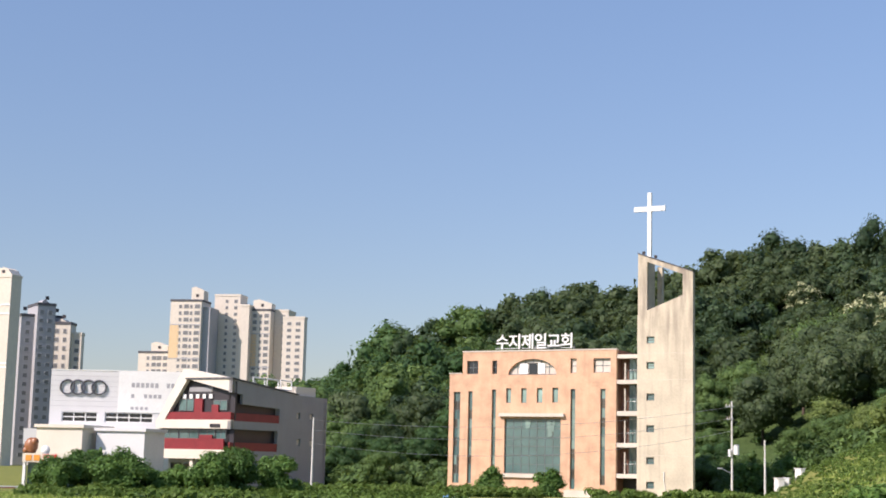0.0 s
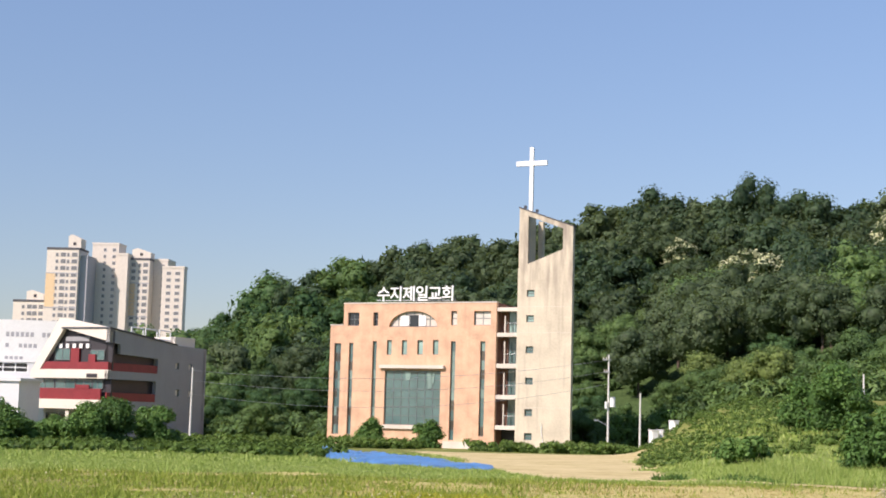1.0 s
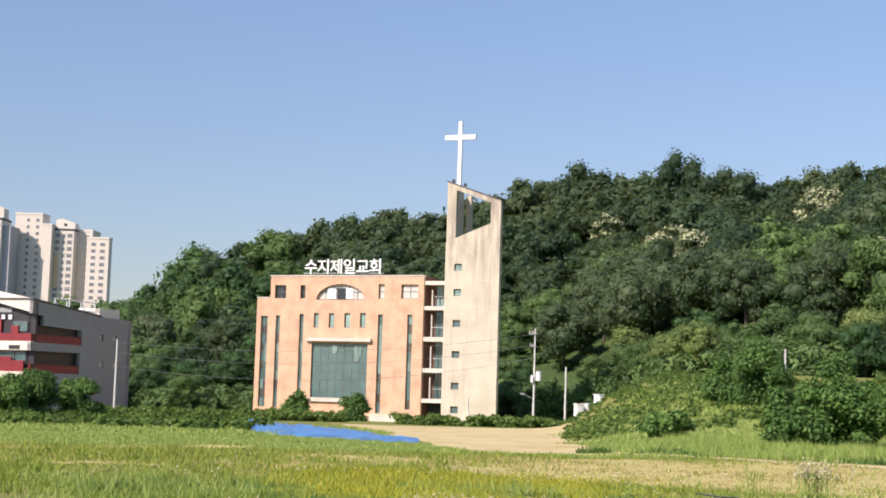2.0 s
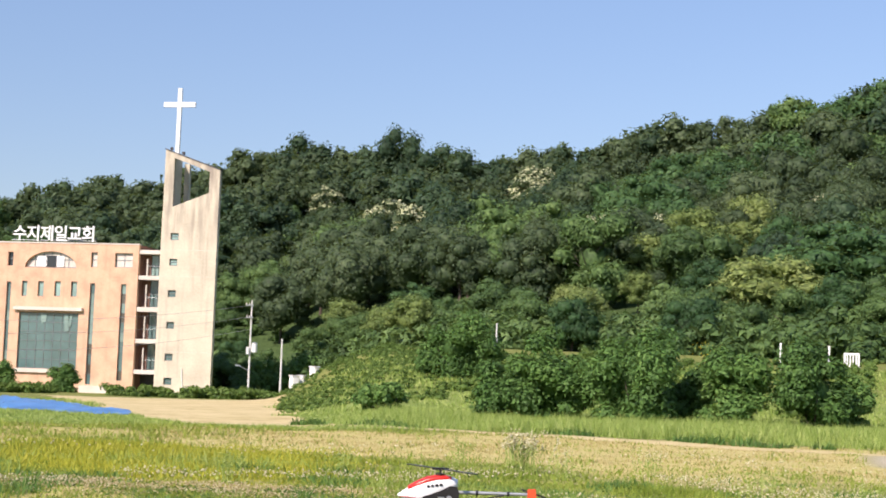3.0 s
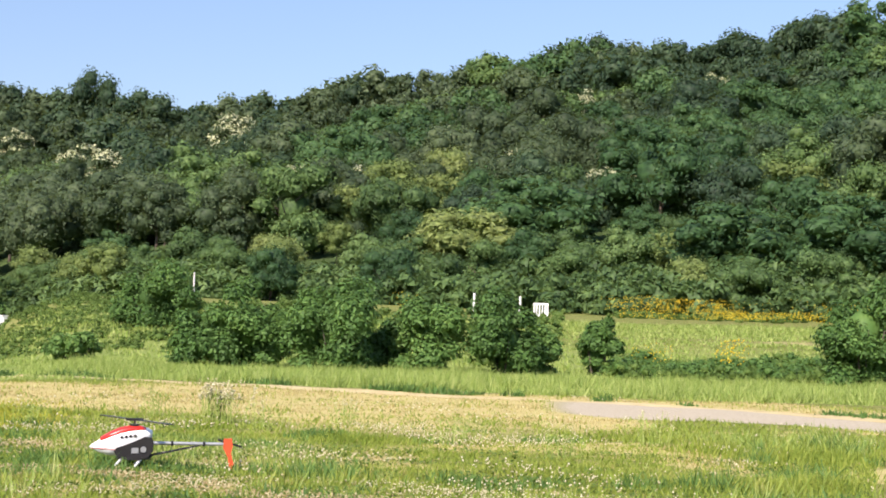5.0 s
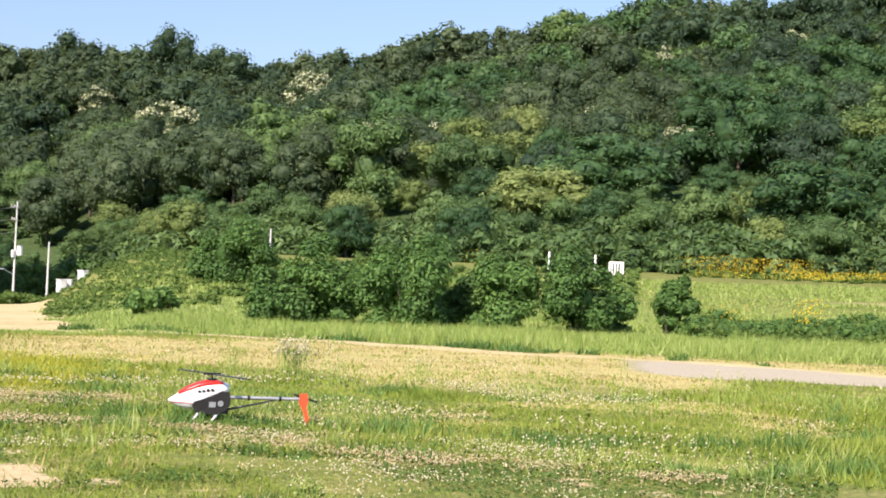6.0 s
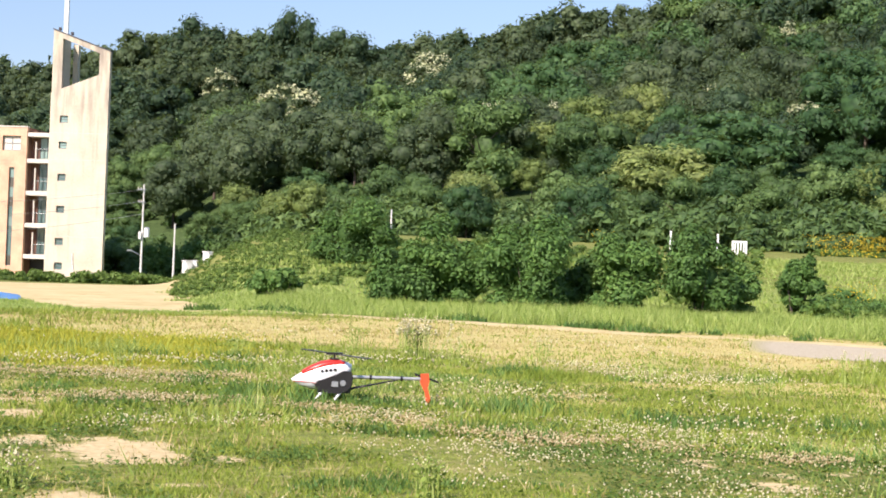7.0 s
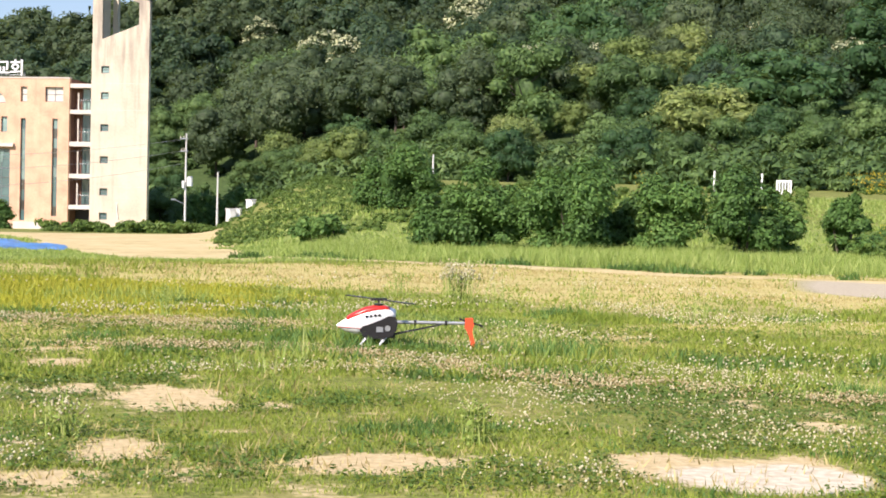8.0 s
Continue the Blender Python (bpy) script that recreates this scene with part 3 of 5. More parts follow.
part("rear_post", boxm(22.75, 23.3, 3.75, 4.3, -2.2, 22.8), CONCRETE, tower)
part("rear_screen", boxm(22.06, 25.5, 5.9, 6.2, -2.2, 17.5), CONCRETE, tower)
part("cap", prism(bmesh.new(), [(21.98, 23.8), (28.06, 21.66), (28.06, 21.76), (21.98, 23.92)], -0.06, 0.66), ROOFDARK, tower, "dirty weathered coping")
for z in (3.0, 6.9, 10.7, 13.4):
    part("pour_joint", boxm(22.0, 28.0, -0.006, -0.002, z, z + 0.03), SLAB, tower)
for i, z in enumerate((-0.33, 2.12, 5.36, 8.58, 11.8, 14.43)):
    window(tower, 23.02, 23.87, z, z + 0.72, 0.18, BLUEGLASS if i > 3 else GLASS, (0, 1), 0.09)
part("drain_pipe", rod(rod(bmesh.new(), (25.2, -0.08, -1.0), (24.95, -0.08, 0.6), 0.04), (24.95, -0.08, 0.6), (24.95, -0.08, 1.4), 0.04), WHITE, tower)
for x in (22.6, 23.9):
    part("floodlight", rod(boxm(x - 0.12, x + 0.12, 0.1, 0.35, 23.75 - (x - 22) * 0.35 + 0.2, 23.75 - (x - 22) * 0.35 + 0.5), (x, 0.22, 23.3 - (x - 22) * 0.35), (x, 0.22, 24.0 - (x - 22) * 0.35), 0.03), DARKWALL, tower)
cross = thing("roof_cross", at(0.36, 165, 0, -29) @ pose(23.2, 0.3, 23.3), "tall plain white painted steel cross", "cross")
part("upright", boxm(-0.2, 0.2, -0.15, 0.15, 0, 6.9), WHITE, cross)
part("crossbar", boxm(-1.7, -0.2, -0.14, 0.14, 4.95, 5.45), WHITE, cross)
part("crossbar", boxm(0.2, 1.72, -0.14, 0.14, 4.95, 5.45), WHITE, cross)

# ---- red and cream shop building on a corner ----
shop = thing("shop_building", at(-7.86, 150, 0, -31), "three storey cream and grey building with red parapet panels", "building")
# sunlit gabled front, set back between bands
part("gable_band", prism(bmesh.new(), [(-9.55, 5.5), (-8.55, 5.5), (-5.75, 9.55), (0.0, 8.25), (0.0, 9.5), (-6.36, 10.6)], 0, 0.5), CREAM, shop)
part("floor_band", boxm(-9.7, 0, 0, 0.5, 4.62, 5.5), CREAM, shop)
part("floor_band", boxm(-9.85, 0, -0.15, 0.5, 1.62, 2.55), CREAM, shop)
part("recessed_wall", prism(bmesh.new(), [(-8.5, 5.5), (0, 5.5), (0, 9.3), (-5.9, 10.2)], 0.56, 0.8), DARKWALL, shop)
part("recessed_wall", boxm(-9.5, 0, 0.56, 0.8, 1.62, 4.62), DARKWALL, shop)
part("parapet", boxm(-9.7, -0.85, 0.05, 0.25, 2.55, 3.62), REDPANEL, shop, "red parapet panel")
part("parapet", boxm(-3.95, -2.3, 0.02, 0.22, 3.62, 4.0), REDPANEL, shop)
part("parapet", prism(bmesh.new(), [(-8.45, 5.5), (-0.05, 5.5), (-0.05, 6.25), (-7.95, 6.25)], 0.06, 0.25), REDPANEL, shop)
part("pier", boxm(-5.0, -3.95, 0.3, 0.55, 6.25, 7.6), REDPANEL, shop)
part("pier", boxm(-2.75, -1.9, 0.3, 0.55, 6.25, 7.0), REDPANEL, shop)
for a, b, c, d in ((-7.1, -5.2, 6.4, 7.6), (-2.65, -0.9, 6.45, 7.45)):
    window(shop, a, b, c, d, 0.45, GLASS, (1, 0), 0.08)
for a, b in ((-9.4, -7.0), (-6.9, -4.4), (-4.3, -2.3), (-2.2, -0.9)):
    window(shop, a, b, 3.6, 4.55, 0.45, GLASS, (1, 0), 0.08)
for i in range(5):
    part("sign_letter", boxm(-6.6 + i * 0.85, -6.2 + i * 0.85, 0.4, 0.5, 7.62, 8.05), WHITE, shop)
part("sign_board", boxm(-5.9, -2.9, 0.5, 0.6, 8.3, 8.75), GREYWALL, shop)
part("name_plate", boxm(-2.6, -1.3, -0.05, -0.003, 4.72, 5.1), DARKWALL, shop)
part("ground_wall", boxm(-9.0, 0, 1.4, 1.7, -2.2, 1.62), SHEET, shop)
for a, b in ((-8.6, -7.2), (-6.9, -5.0), (-4.7, -2.9), (-2.6, -0.8)):
    window(shop, a, b, -1.2, 1.2, 1.28, DARKGLASS, (1, 0), 0.08)
for x in (-9.5, -4.9, -0.5):
    part("column", boxm(x - 0.2, x + 0.2, 0.1, 0.5, -2.2, 1.62), CREAM, shop)
part("side_end_wall", prism(bmesh.new(), [(-9.6, 1.62), (-9.3, 1.62), (-9.3, 5.6), (-9.6, 5.6)], 0.5, 16), CREAM, shop)
part("rear_wall", boxm(-9.3, 0, 15.7, 16.1, -2.2, 8.0), GREYWALL, shop)
part("slanted_roof", prism(bmesh.new(), [(-9.55, 5.5), (-9.0, 5.5), (-6.3, 10.3), (0.0, 9.3), (0.0, 9.55), (-6.4, 10.65)], 0.5, 1.2), CREAM, shop)
# shaded grey flank, in its own frame along the other street
flank = new("flank_wall", mesh_of("flank_wall", holed(bmesh.new(), 0, 16.3, -2.2, 6.9, 0, 0.4,
            [(-0.1, 7.7, 2.5, 4.6), (-0.1, 7.9, 5.4, 6.9), (10.85, 11.5, 6.0, 6.65), (13.2, 13.85, 5.95, 6.62), (11.0, 11.7, 3.2, 3.9), (13.35, 14.05, 3.12, 3.85)]), GREYWALL))
flank.parent = shop
flank.matrix_local = pose(0, 0, 0, 0, 0, 90)
fl = flank
part("upper_wall", prism(bmesh.new(), [(0, 8.2), (1.75, 8.05), (1.75, 7.1), (7.9, 6.9), (16.3, 6.9), (16.3, 8.35), (11.0, 8.45), (0, 9.5)], 0, 0.4), GREYWALL, fl)
part("balcony_back", boxm(0.56, 7.9, 0.56, 0.8, 1.6, 8.3), DARKWALL, fl)
part("parapet", boxm(0.02, 7.9, 0.05, 0.2, 5.4, 6.2), REDPANEL, fl, "red parapet panel in shade")
part("parapet", boxm(0.02, 7.7, 0.05, 0.2, 2.5, 3.3), REDPANEL, fl)
for a, b, c, d in ((10.85, 11.5, 6.0, 6.65), (13.2, 13.85, 5.95, 6.62), (11.0, 11.7, 3.2, 3.9), (13.35, 14.05, 3.12, 3.85)):
    window(fl, a, b, c, d, 0.15, PALEGLASS, (0, 0), 0.07)
part("roof_edge", prism(bmesh.new(), [(-0.1, 9.52), (11.0, 8.46), (11.0, 8.6), (-0.1, 9.68)], -0.1, 6), ROOFDARK, fl)
part("roof_deck", boxm(11.0, 16.2, 0.4, 9, 8.0, 8.2), ROOFDARK, fl)
part("roof_hut", boxm(11.3, 14.8, 0.5, 3.2, 8.2, 9.4), CREAM, shop).matrix_local = pose(0, 0, 0, 0, 0, 90)
for x in (4.6, 6.9, 9.2):
    bm = bmesh.new()
    for p, e in (((x, 1.0, 8.6), (x, 1.0, 10.0)), ((x + 1.9, 1.0, 8.5), (x + 1.9, 1.0, 9.9)), ((x, 1.0, 9.95), (x + 1.9, 1.0, 9.9)), ((x, 1.0, 9.0), (x + 1.9, 1.0, 8.95))):
        rod(bm, p, e, 0.07, n=6)
    part("roof_frame", bm, WHITE, fl, "white steel roof frame")

# ---- car showroom ----
show = thing("car_showroom", at(-14.5, 205, 0, 2), "pale metal clad showroom with dark ring emblem and white banner", "building")
part("front_wall", holed(bmesh.new(), 0, 20.5, -2.5, 12.85, 0, 0.4, [(1.62, 6.3, 6.1, 7.42), (7.25, 13.6, 6.15, 7.46)]), SHEET, show)
part("side_wall", boxm(0, 0.4, 0.4, 22, -2.5, 12.85), SHEET, show)
part("side_wall", boxm(20.1, 20.5, 0.4, 22, -2.5, 12.85), SHEET, show)
part("roof", boxm(0.4, 20.1, 0.4, 22, 12.3, 12.5), ROOFDARK, show)
part("coping", boxm(-0.05, 20.55, -0.05, 0.45, 12.85, 12.98), WHITE, show)
for i in range(1, 8):
    part("panel_joint", boxm(0, 20.5, -0.012, -0.002, 7.5 + i * 0.66, 7.53 + i * 0.66), GREYLET, show)
window(show, 1.62, 6.3, 6.1, 7.42, 0.15, DARKGLASS, (2, 1), 0.12).data.materials[0] = WHITE
window(show, 7.25, 13.6, 6.15, 7.46, 0.15, DARKGLASS, (3, 1), 0.12).data.materials[0] = WHITE
part("banner", boxm(8.9, 18.0, -0.08, -0.015, 7.5, 12.84), WHITE, show, "white printed banner")
for x0, x1, z0, z1 in ((10.6, 14.6, 10.7, 11.5), (15.2, 17.4, 10.7, 11.5), (10.6, 11.8, 9.3, 10.0), (12.3, 14.8, 9.3, 10.0), (10.6, 13.6, 7.75, 8.35)):
    n = int((x1 - x0) / 0.62)
    for i in range(n):
        part("print_bar", boxm(x0 + i * 0.62, x0 + i * 0.62 + 0.42, -0.1, -0.085, z0 + 0.1, z1 - 0.1), GREYLET, show)
for i in range(4):
    bm = bmesh.new()
    cx, cz, R0, tube, N, K = 2.2 + i * 1.38, 10.65, 0.92, 0.12, 28, 6
    v = [[bm.verts.new((cx + (R0 + tube * math.cos(b)) * math.cos(a), -0.15 + tube * math.sin(b), cz + (R0 + tube * math.cos(b)) * math.sin(a))) for b in np.linspace(0, 2 * math.pi, K, endpoint=False)] for a in np.linspace(0, 2 * math.pi, N, endpoint=False)]
    for a in range(N):
        for b in range(K):
            bm.faces.new((v[a][b], v[(a + 1) % N][b], v[(a + 1) % N][(b + 1) % K], v[a][(b + 1) % K]))
    part("emblem_ring", bm, RING, show)
part("canopy", boxm(-2.0, 14.0, -5, -0.05, 3.0, 5.0), SHEET, show)
part("canopy_post", boxm(13.2, 13.7, -5, -4.5, -2.5, 3.0), SHEET, show)

# ---- cream annex and cafe in front of the showroom ----
annex = thing("cream_annex", at(-14.9, 147, 0, -14) @ pose(-2.5, 0, 0), "cream rendered flat roofed annex with a moulded cornice", "building")
part("body", boxm(2.5, 7.2, 0, 6, -2.2, 4.2), CREAM, annex)
part("cornice", boxm(2.3, 7.4, -0.2, 6.2, 4.2, 4.5), CREAM, annex)
part("side_wing", boxm(7.9, 12.8, 1.5, 6, -2.2, 4.0), SHEET, annex)
part("wing_cornice", boxm(7.7, 13.0, 1.3, 6.2, 4.0, 4.3), SHEET, annex)
for x in (8.6, 11.5):
    part("rooftop_planting", rod(boxm(x - 0.5, x + 0.5, 0.9, 1.3, 1.2, 1.6), (x, 1.1, 1.6), (x, 1.1, 2.5), 0.35, 0.05), BUSHLEAF, annex)
cafe = thing("roadside_cafe", at(-15.35, 139, 0, -6) @ pose(-1.0, 0, 0), "single storey cafe with a cream fascia and glazed front", "cafe")
part("fascia", boxm(1.0, 7.4, 0, 0.5, 0.98, 1.75), CREAM, cafe)
part("roof", boxm(1.0, 7.4, 0.5, 5, 1.45, 1.65), ROOFDARK, cafe)
part("back_wall", boxm(1.3, 7.4, 3, 3.3, -2.2, 1.45), SHEET, cafe)
for x in (1.15, 4.2, 7.2):
    part("column", boxm(x - 0.12, x + 0.12, 0.1, 0.4, -2.2, 0.98), WHITE, cafe)
window(cafe, 1.3, 4.05, -1.6, 0.95, 0.6, GLASS, (3, 1), 0.07)
window(cafe, 4.35, 7.0, -1.6, 0.95, 0.6, GLASS, (3, 1), 0.07)
for i in range(2):
    part("sign_bar", boxm(1.3 + i * 0.75, 1.85 + i * 0.75, -0.06, -0.003, 1.12, 1.62), ORANGE, cafe)
for i, c in enumerate("카페"):
    me = letters(c, 0.72, 0.03)
    me.materials.append(REDLET)
    ob = new("sign_letter", me)
    ob.parent = cafe
    ob.location = (3.15 + i * 0.72, -0.03, 1.13)
bm = bmesh.new()
for c, s in (((0, 0, 0.75), (0.62, 0.5, 0.75)), ((-0.4, -0.1, 0.35), (0.3, 0.3, 0.35)), ((0.35, -0.1, 1.1), (0.35, 0.35, 0.4))):
    bmesh.ops.create_icosphere(bm, subdivisions=3, radius=1, matrix=Matrix.Translation(c) @ Matrix.Diagonal((*s, 1)))
st = new("rooftop_statue", mesh_of("rooftop_statue", bm, RUST))
st.matrix_world = at(-15.35, 139, 0, -6) @ pose(0.35, 1.0, 1.65)
tagged(st, "rounded brown glazed statue on the cafe roof", "statue")
bm = bmesh.new()
bmesh.ops.create_icosphere(bm, subdivisions=3, radius=1, matrix=Matrix.Translation((0, 0, 0.4)) @ Matrix.Diagonal((0.4, 0.35, 0.42, 1)))
st = new("rooftop_statue", mesh_of("rooftop_statue", bm, WHITE))
st.matrix_world = at(-15.35, 139, 0, -6) @ pose(1.7, 1.0, 1.65)
tagged(st, "small rounded white statue on the cafe roof", "statue")
lw = thing("roadside_wall", at(-15.8, 125, 0, 15), "low white roadside wall with a dark red panel", "wall")
part("panel", boxm(-2.5, 3.1, 0, 0.3, -2.0, -0.95), WHITE, lw)
part("coping", boxm(-2.5, 3.15, -0.04, 0.34, -0.95, -0.88), SHEET, lw)
part("red_panel", boxm(-2.5, 0.55, -0.05, -0.003, -1.9, -1.0), REDPANEL, lw, "dark red panel")

# ---- apartment blocks ----
APTWIN = {}


def apartment(m, w, d, top, columns, floor=2.8, label="", wallmat=APT, bands=0.0, crown=None, low=20.0):
    ob = thing("apartment_building", m, label or "pale high-rise apartment block with rows of small windows", "apartments", "apartment blocks")
    part("wall", boxm(0, w, 0, d, -3, top), wallmat, ob)
    part("parapet", boxm(-0.15, w + 0.15, -0.15, d + 0.15, top, top + 0.9), ROOFDARK if crown is not None else wallmat, ob)
    if bands:
        part("colour_band", boxm(-0.03, w * 0.3, -0.06, -0.004, top - 24, top - 10), APTBAND, ob, "ochre painted band")
        part("string_course", boxm(-0.08, w + 0.08, -0.1, -0.007, top - 24.3, top - 23.9), GREYLET, ob)
        part("string_course", boxm(-0.08, w + 0.08, -0.1, -0.007, top - 10, top - 9.6), GREYLET, ob)
    if crown:
        a, b, h = crown
        part("roof_house", prism(bmesh.new(), [(a, top + 0.9), (b, top + 0.9), (b, top + h - 1.8), (a + (b - a) * 0.3, top + h), (a, top + h - 0.6)], 1, 7), wallmat, ob)
        part("vent", boxm((a + b) / 2 - 0.6, (a + b) / 2 + 0.6, 0.9, 0.96, top + 2.0, top + 3.2), DARKWALL, ob)
    for cx, ww, hh in columns:
        key = (ww, hh)
        if key not in APTWIN:
            bm = holed(bmesh.new(), -ww / 2 - 0.12, ww / 2 + 0.12, -0.12, hh + 0.12, -0.1, 0.0, [(-ww / 2, ww / 2, 0, hh)])
            fr = mesh_of("window", bm, APTSHADETRIM)
            pn = mesh_of("pane", boxm(-ww / 2, ww / 2, -0.05, -0.01, 0, hh), APTGLASS)
            APTWIN[key] = fr, pn
        z = top - floor
        while z > low:
            fr = new("window", APTWIN[key][0])
            fr.parent, fr.location = ob, (cx, -0.002, z)
            pn = new("pane", APTWIN[key][1])
            pn.parent = fr
            z -= floor
    return ob


A = at(-10.3, 640, 0, -10)

WIDER = 0.955


def block(x, y, w, d, top, columns, **kw):
    return apartment(A @ pose(x * WIDER, y, 0), w * WIDER, d, top, [(a * WIDER, b, c) for a, b, c in columns], **kw)


block(0.1, 0, 14.2, 12, 67.5, ((4.6, 1.0, 1.3), (7.4, 2.0, 1.5), (9.6, 0.9, 1.3), (12.4, 2.2, 1.5)), bands=1, crown=(8.6, 14.0, 6.5), low=33)
block(14.3, 2.5, 3.2, 11, 64.5, (), wallmat=APTSHADETRIM, label="narrow apartment stair block between two wings, its shade put into grey walls")
block(15.0, 15, 12.0, 10, 71.5, ((5.8, 1.0, 1.2), (10.0, 1.3, 1.2)), crown=None, low=36, label="taller apartment block half in the shadow of its neighbour")
block(27.4, 13, 4.6, 14, 66.9, (), label="blank pale end wall of an apartment block")
block(31.9, 17, 8.8, 12, 65.4, ((1.6, 1.6, 1.5), (4.4, 1.0, 1.3), (7.0, 1.9, 1.5)), bands=1, crown=(0.3, 8.4, 5.2), low=36)
block(40.8, 23, 6.4, 12, 65.8, ((4.4, 1.0, 1.2),), low=36, label="apartment block in shade with a single window column")
block(47.2, 15, 9.8, 5, 62.0, ((3.0, 1.7, 1.2), (7.0, 1.9, 1.2)), low=36)
block(-16.2, 6, 14.0, 14, 46.0, ((4.6, 1.0, 1.3), (7.4, 1.8, 1.5), (9.8, 1.8, 1.5), (12.6, 1.8, 1.5)), bands=0, crown=(5.2, 12.6, 5.0), low=33)
SIDE, WIDER = at(-16.5, 490, 0, 16.5), 1.0
A = SIDE @ pose(7, 9, 0, 0, 0, 14)
# these blocks stand shaded; the grey wall colour carries that shade
block(0, 0, 4.5, 10, 46.0, ((2.2, 1.3, 1.3),), wallmat=APTSHADETRIM, crown=(1, 1.5, 1), low=0, label="apartment block with its shade put into the grey walls")
block(4.3, -3, 5.8, 12, 49.6, ((1.4, 1.3, 1.3), (4.1, 1.3, 1.3)), wallmat=APTSHADETRIM, crown=(1.6, 4.6, 2.2), low=0, label="apartment stair tower with shade put into its grey walls, dark crown")
block(10.1, -1, 3.2, 10, 46.0, ((1.5, 1.3, 1.3),), wallmat=APTSHADETRIM, crown=(1, 1.5, 1), low=12, label="apartment block with its shade put into the grey walls")
A = SIDE @ pose(16.6, 9, 0, 0, 0, -20)
block(0, 0, 6.2, 6, 43.8, ((1.5, 1.8, 1.3), (4.4, 0.9, 1.3)), crown=(1.6, 5.6, 2.0), low=12)
block(6.2, 2, 3.2, 3, 40.6, ((1.8, 1.4, 1.2),), low=12)
A = at(-19.0, 475, 0, -20)
ob = block(-6, 0, 35.4, 5, 53.6, (), label="tall blank sunlit apartment end wall with a stepped top")
for z in (45.2, 42.6, 28.0, 26.8):
    part("string_course", boxm(-0.1, 35.5, -0.12, -0.004, z, z + 0.45), WHITE, ob, "white painted string course")
part("stepped_parapet", prism(bmesh.new(), [(27.6, 54.5), (35.2, 54.5), (34.0, 56.0), (32.6, 56.6), (30.2, 56.4), (28.4, 55.6)], 0.1, 5), APT, ob)
part("vent", boxm(31.8, 32.9, 0.04, 0.09, 54.9, 55.8), DARKWALL, ob)


# ---- plants ----
def icosphere(sub):
    bm = bmesh.new()
    bmesh.ops.create_icosphere(bm, subdivisions=sub, radius=1)
    v = np.array([w.co[:] for w in bm.verts])
    f = np.array([[w.index for w in p.verts] for p in bm.faces])
    bm.free()
    return v, f


ICO_V, ICO_F = icosphere(1)


def leaf_quads(g, centre, out, size, droop=0.0, up=0.2):
    """Folded leaf sprays at the given places: four corners and two triangles each."""
    n = len(centre)
    nrm = out + g.normal(0, 0.4, (n, 3)) + (0, 0, up)
    nrm /= np.linalg.norm(nrm, axis=1, keepdims=True)
    t = np.cross(nrm, g.normal(0, 1, (n, 3)))
    t /= np.linalg.norm(t, axis=1, keepdims=True)
    b = np.cross(nrm, t)
    s = (size * g.uniform(0.55, 1.35, n))[:, None]
    w = s * g.uniform(0.35, 0.6, n)[:, None]
    v = np.stack([centre - t * s, centre - b * w - nrm * s * 0.15, centre + t * s - (0, 0, droop) * s, centre + b * w - nrm * s * 0.15], 1).reshape(-1, 3)
    k = np.arange(n)[:, None] * 4
    return v, np.concatenate([k + (0, 1, 3), k + (1, 2, 3)])


def crown_arrays(seed, shape, lobes, leaves, size, core=0.66, flat=0.8, low=-0.55, fine=False, up=0.2, lump=(0.26, 0.5)):
    """Leaves on many lobes that stand round an egg-shaped crown about the origin; shape is its half sizes."""
    g = np.random.default_rng(seed)
    d = g.normal(0, 1, (lobes * 4, 3))
    d /= np.linalg.norm(d, axis=1, keepdims=True)
    d = d[d[:, 2] > low][:lobes]
    rad = g.uniform(*lump, len(d)) * min(shape)
    cen = d * np.array(shape) * g.uniform(0.45, 0.86, (len(d), 1))
    which = g.choice(len(d), leaves, p=rad ** 2 / (rad ** 2).sum())
    o = g.normal(0, 1, (leaves, 3))
    o /= np.linalg.norm(o, axis=1, keepdims=True)
    o[:, 2] = np.where(o[:, 2] < -0.8, -o[:, 2], o[:, 2])
    r = rad[which][:, None] * (0.62 + 0.6 * g.random((leaves, 1)) ** 1.5)
    c = cen[which] + o * r * (1, 1, flat)
    v, f = leaf_quads(g, c, o, size, 0.3, up)
    if not fine:
        v = v.reshape(-1, 4, 3)[:, (0, 1, 2)] + (v.reshape(-1, 4, 3)[:, 1:2] - v.reshape(-1, 4, 3)[:, 3:4]) * np.array((0, 0.5, 0))[None, :, None]
        v, f = v.reshape(-1, 3), np.arange(leaves * 3).reshape(-1, 3)
    vs, fs, n = [v], [f], len(v)
    for cc, rr in zip(cen, rad):
        wob = 1 + g.normal(0, 0.09, (len(ICO_V), 1))
        vs.append(cc + ICO_V * rr * core * (1, 1, flat) * wob)
        fs.append(ICO_F + n)
        n += len(ICO_V)
    vs.append(ICO_V * np.array(shape) * 0.4 * (1 + g.normal(0, 0.08, (len(ICO_V), 1))))
    fs.append(ICO_F + n)
    return np.concatenate(vs), np.concatenate(fs), c, o


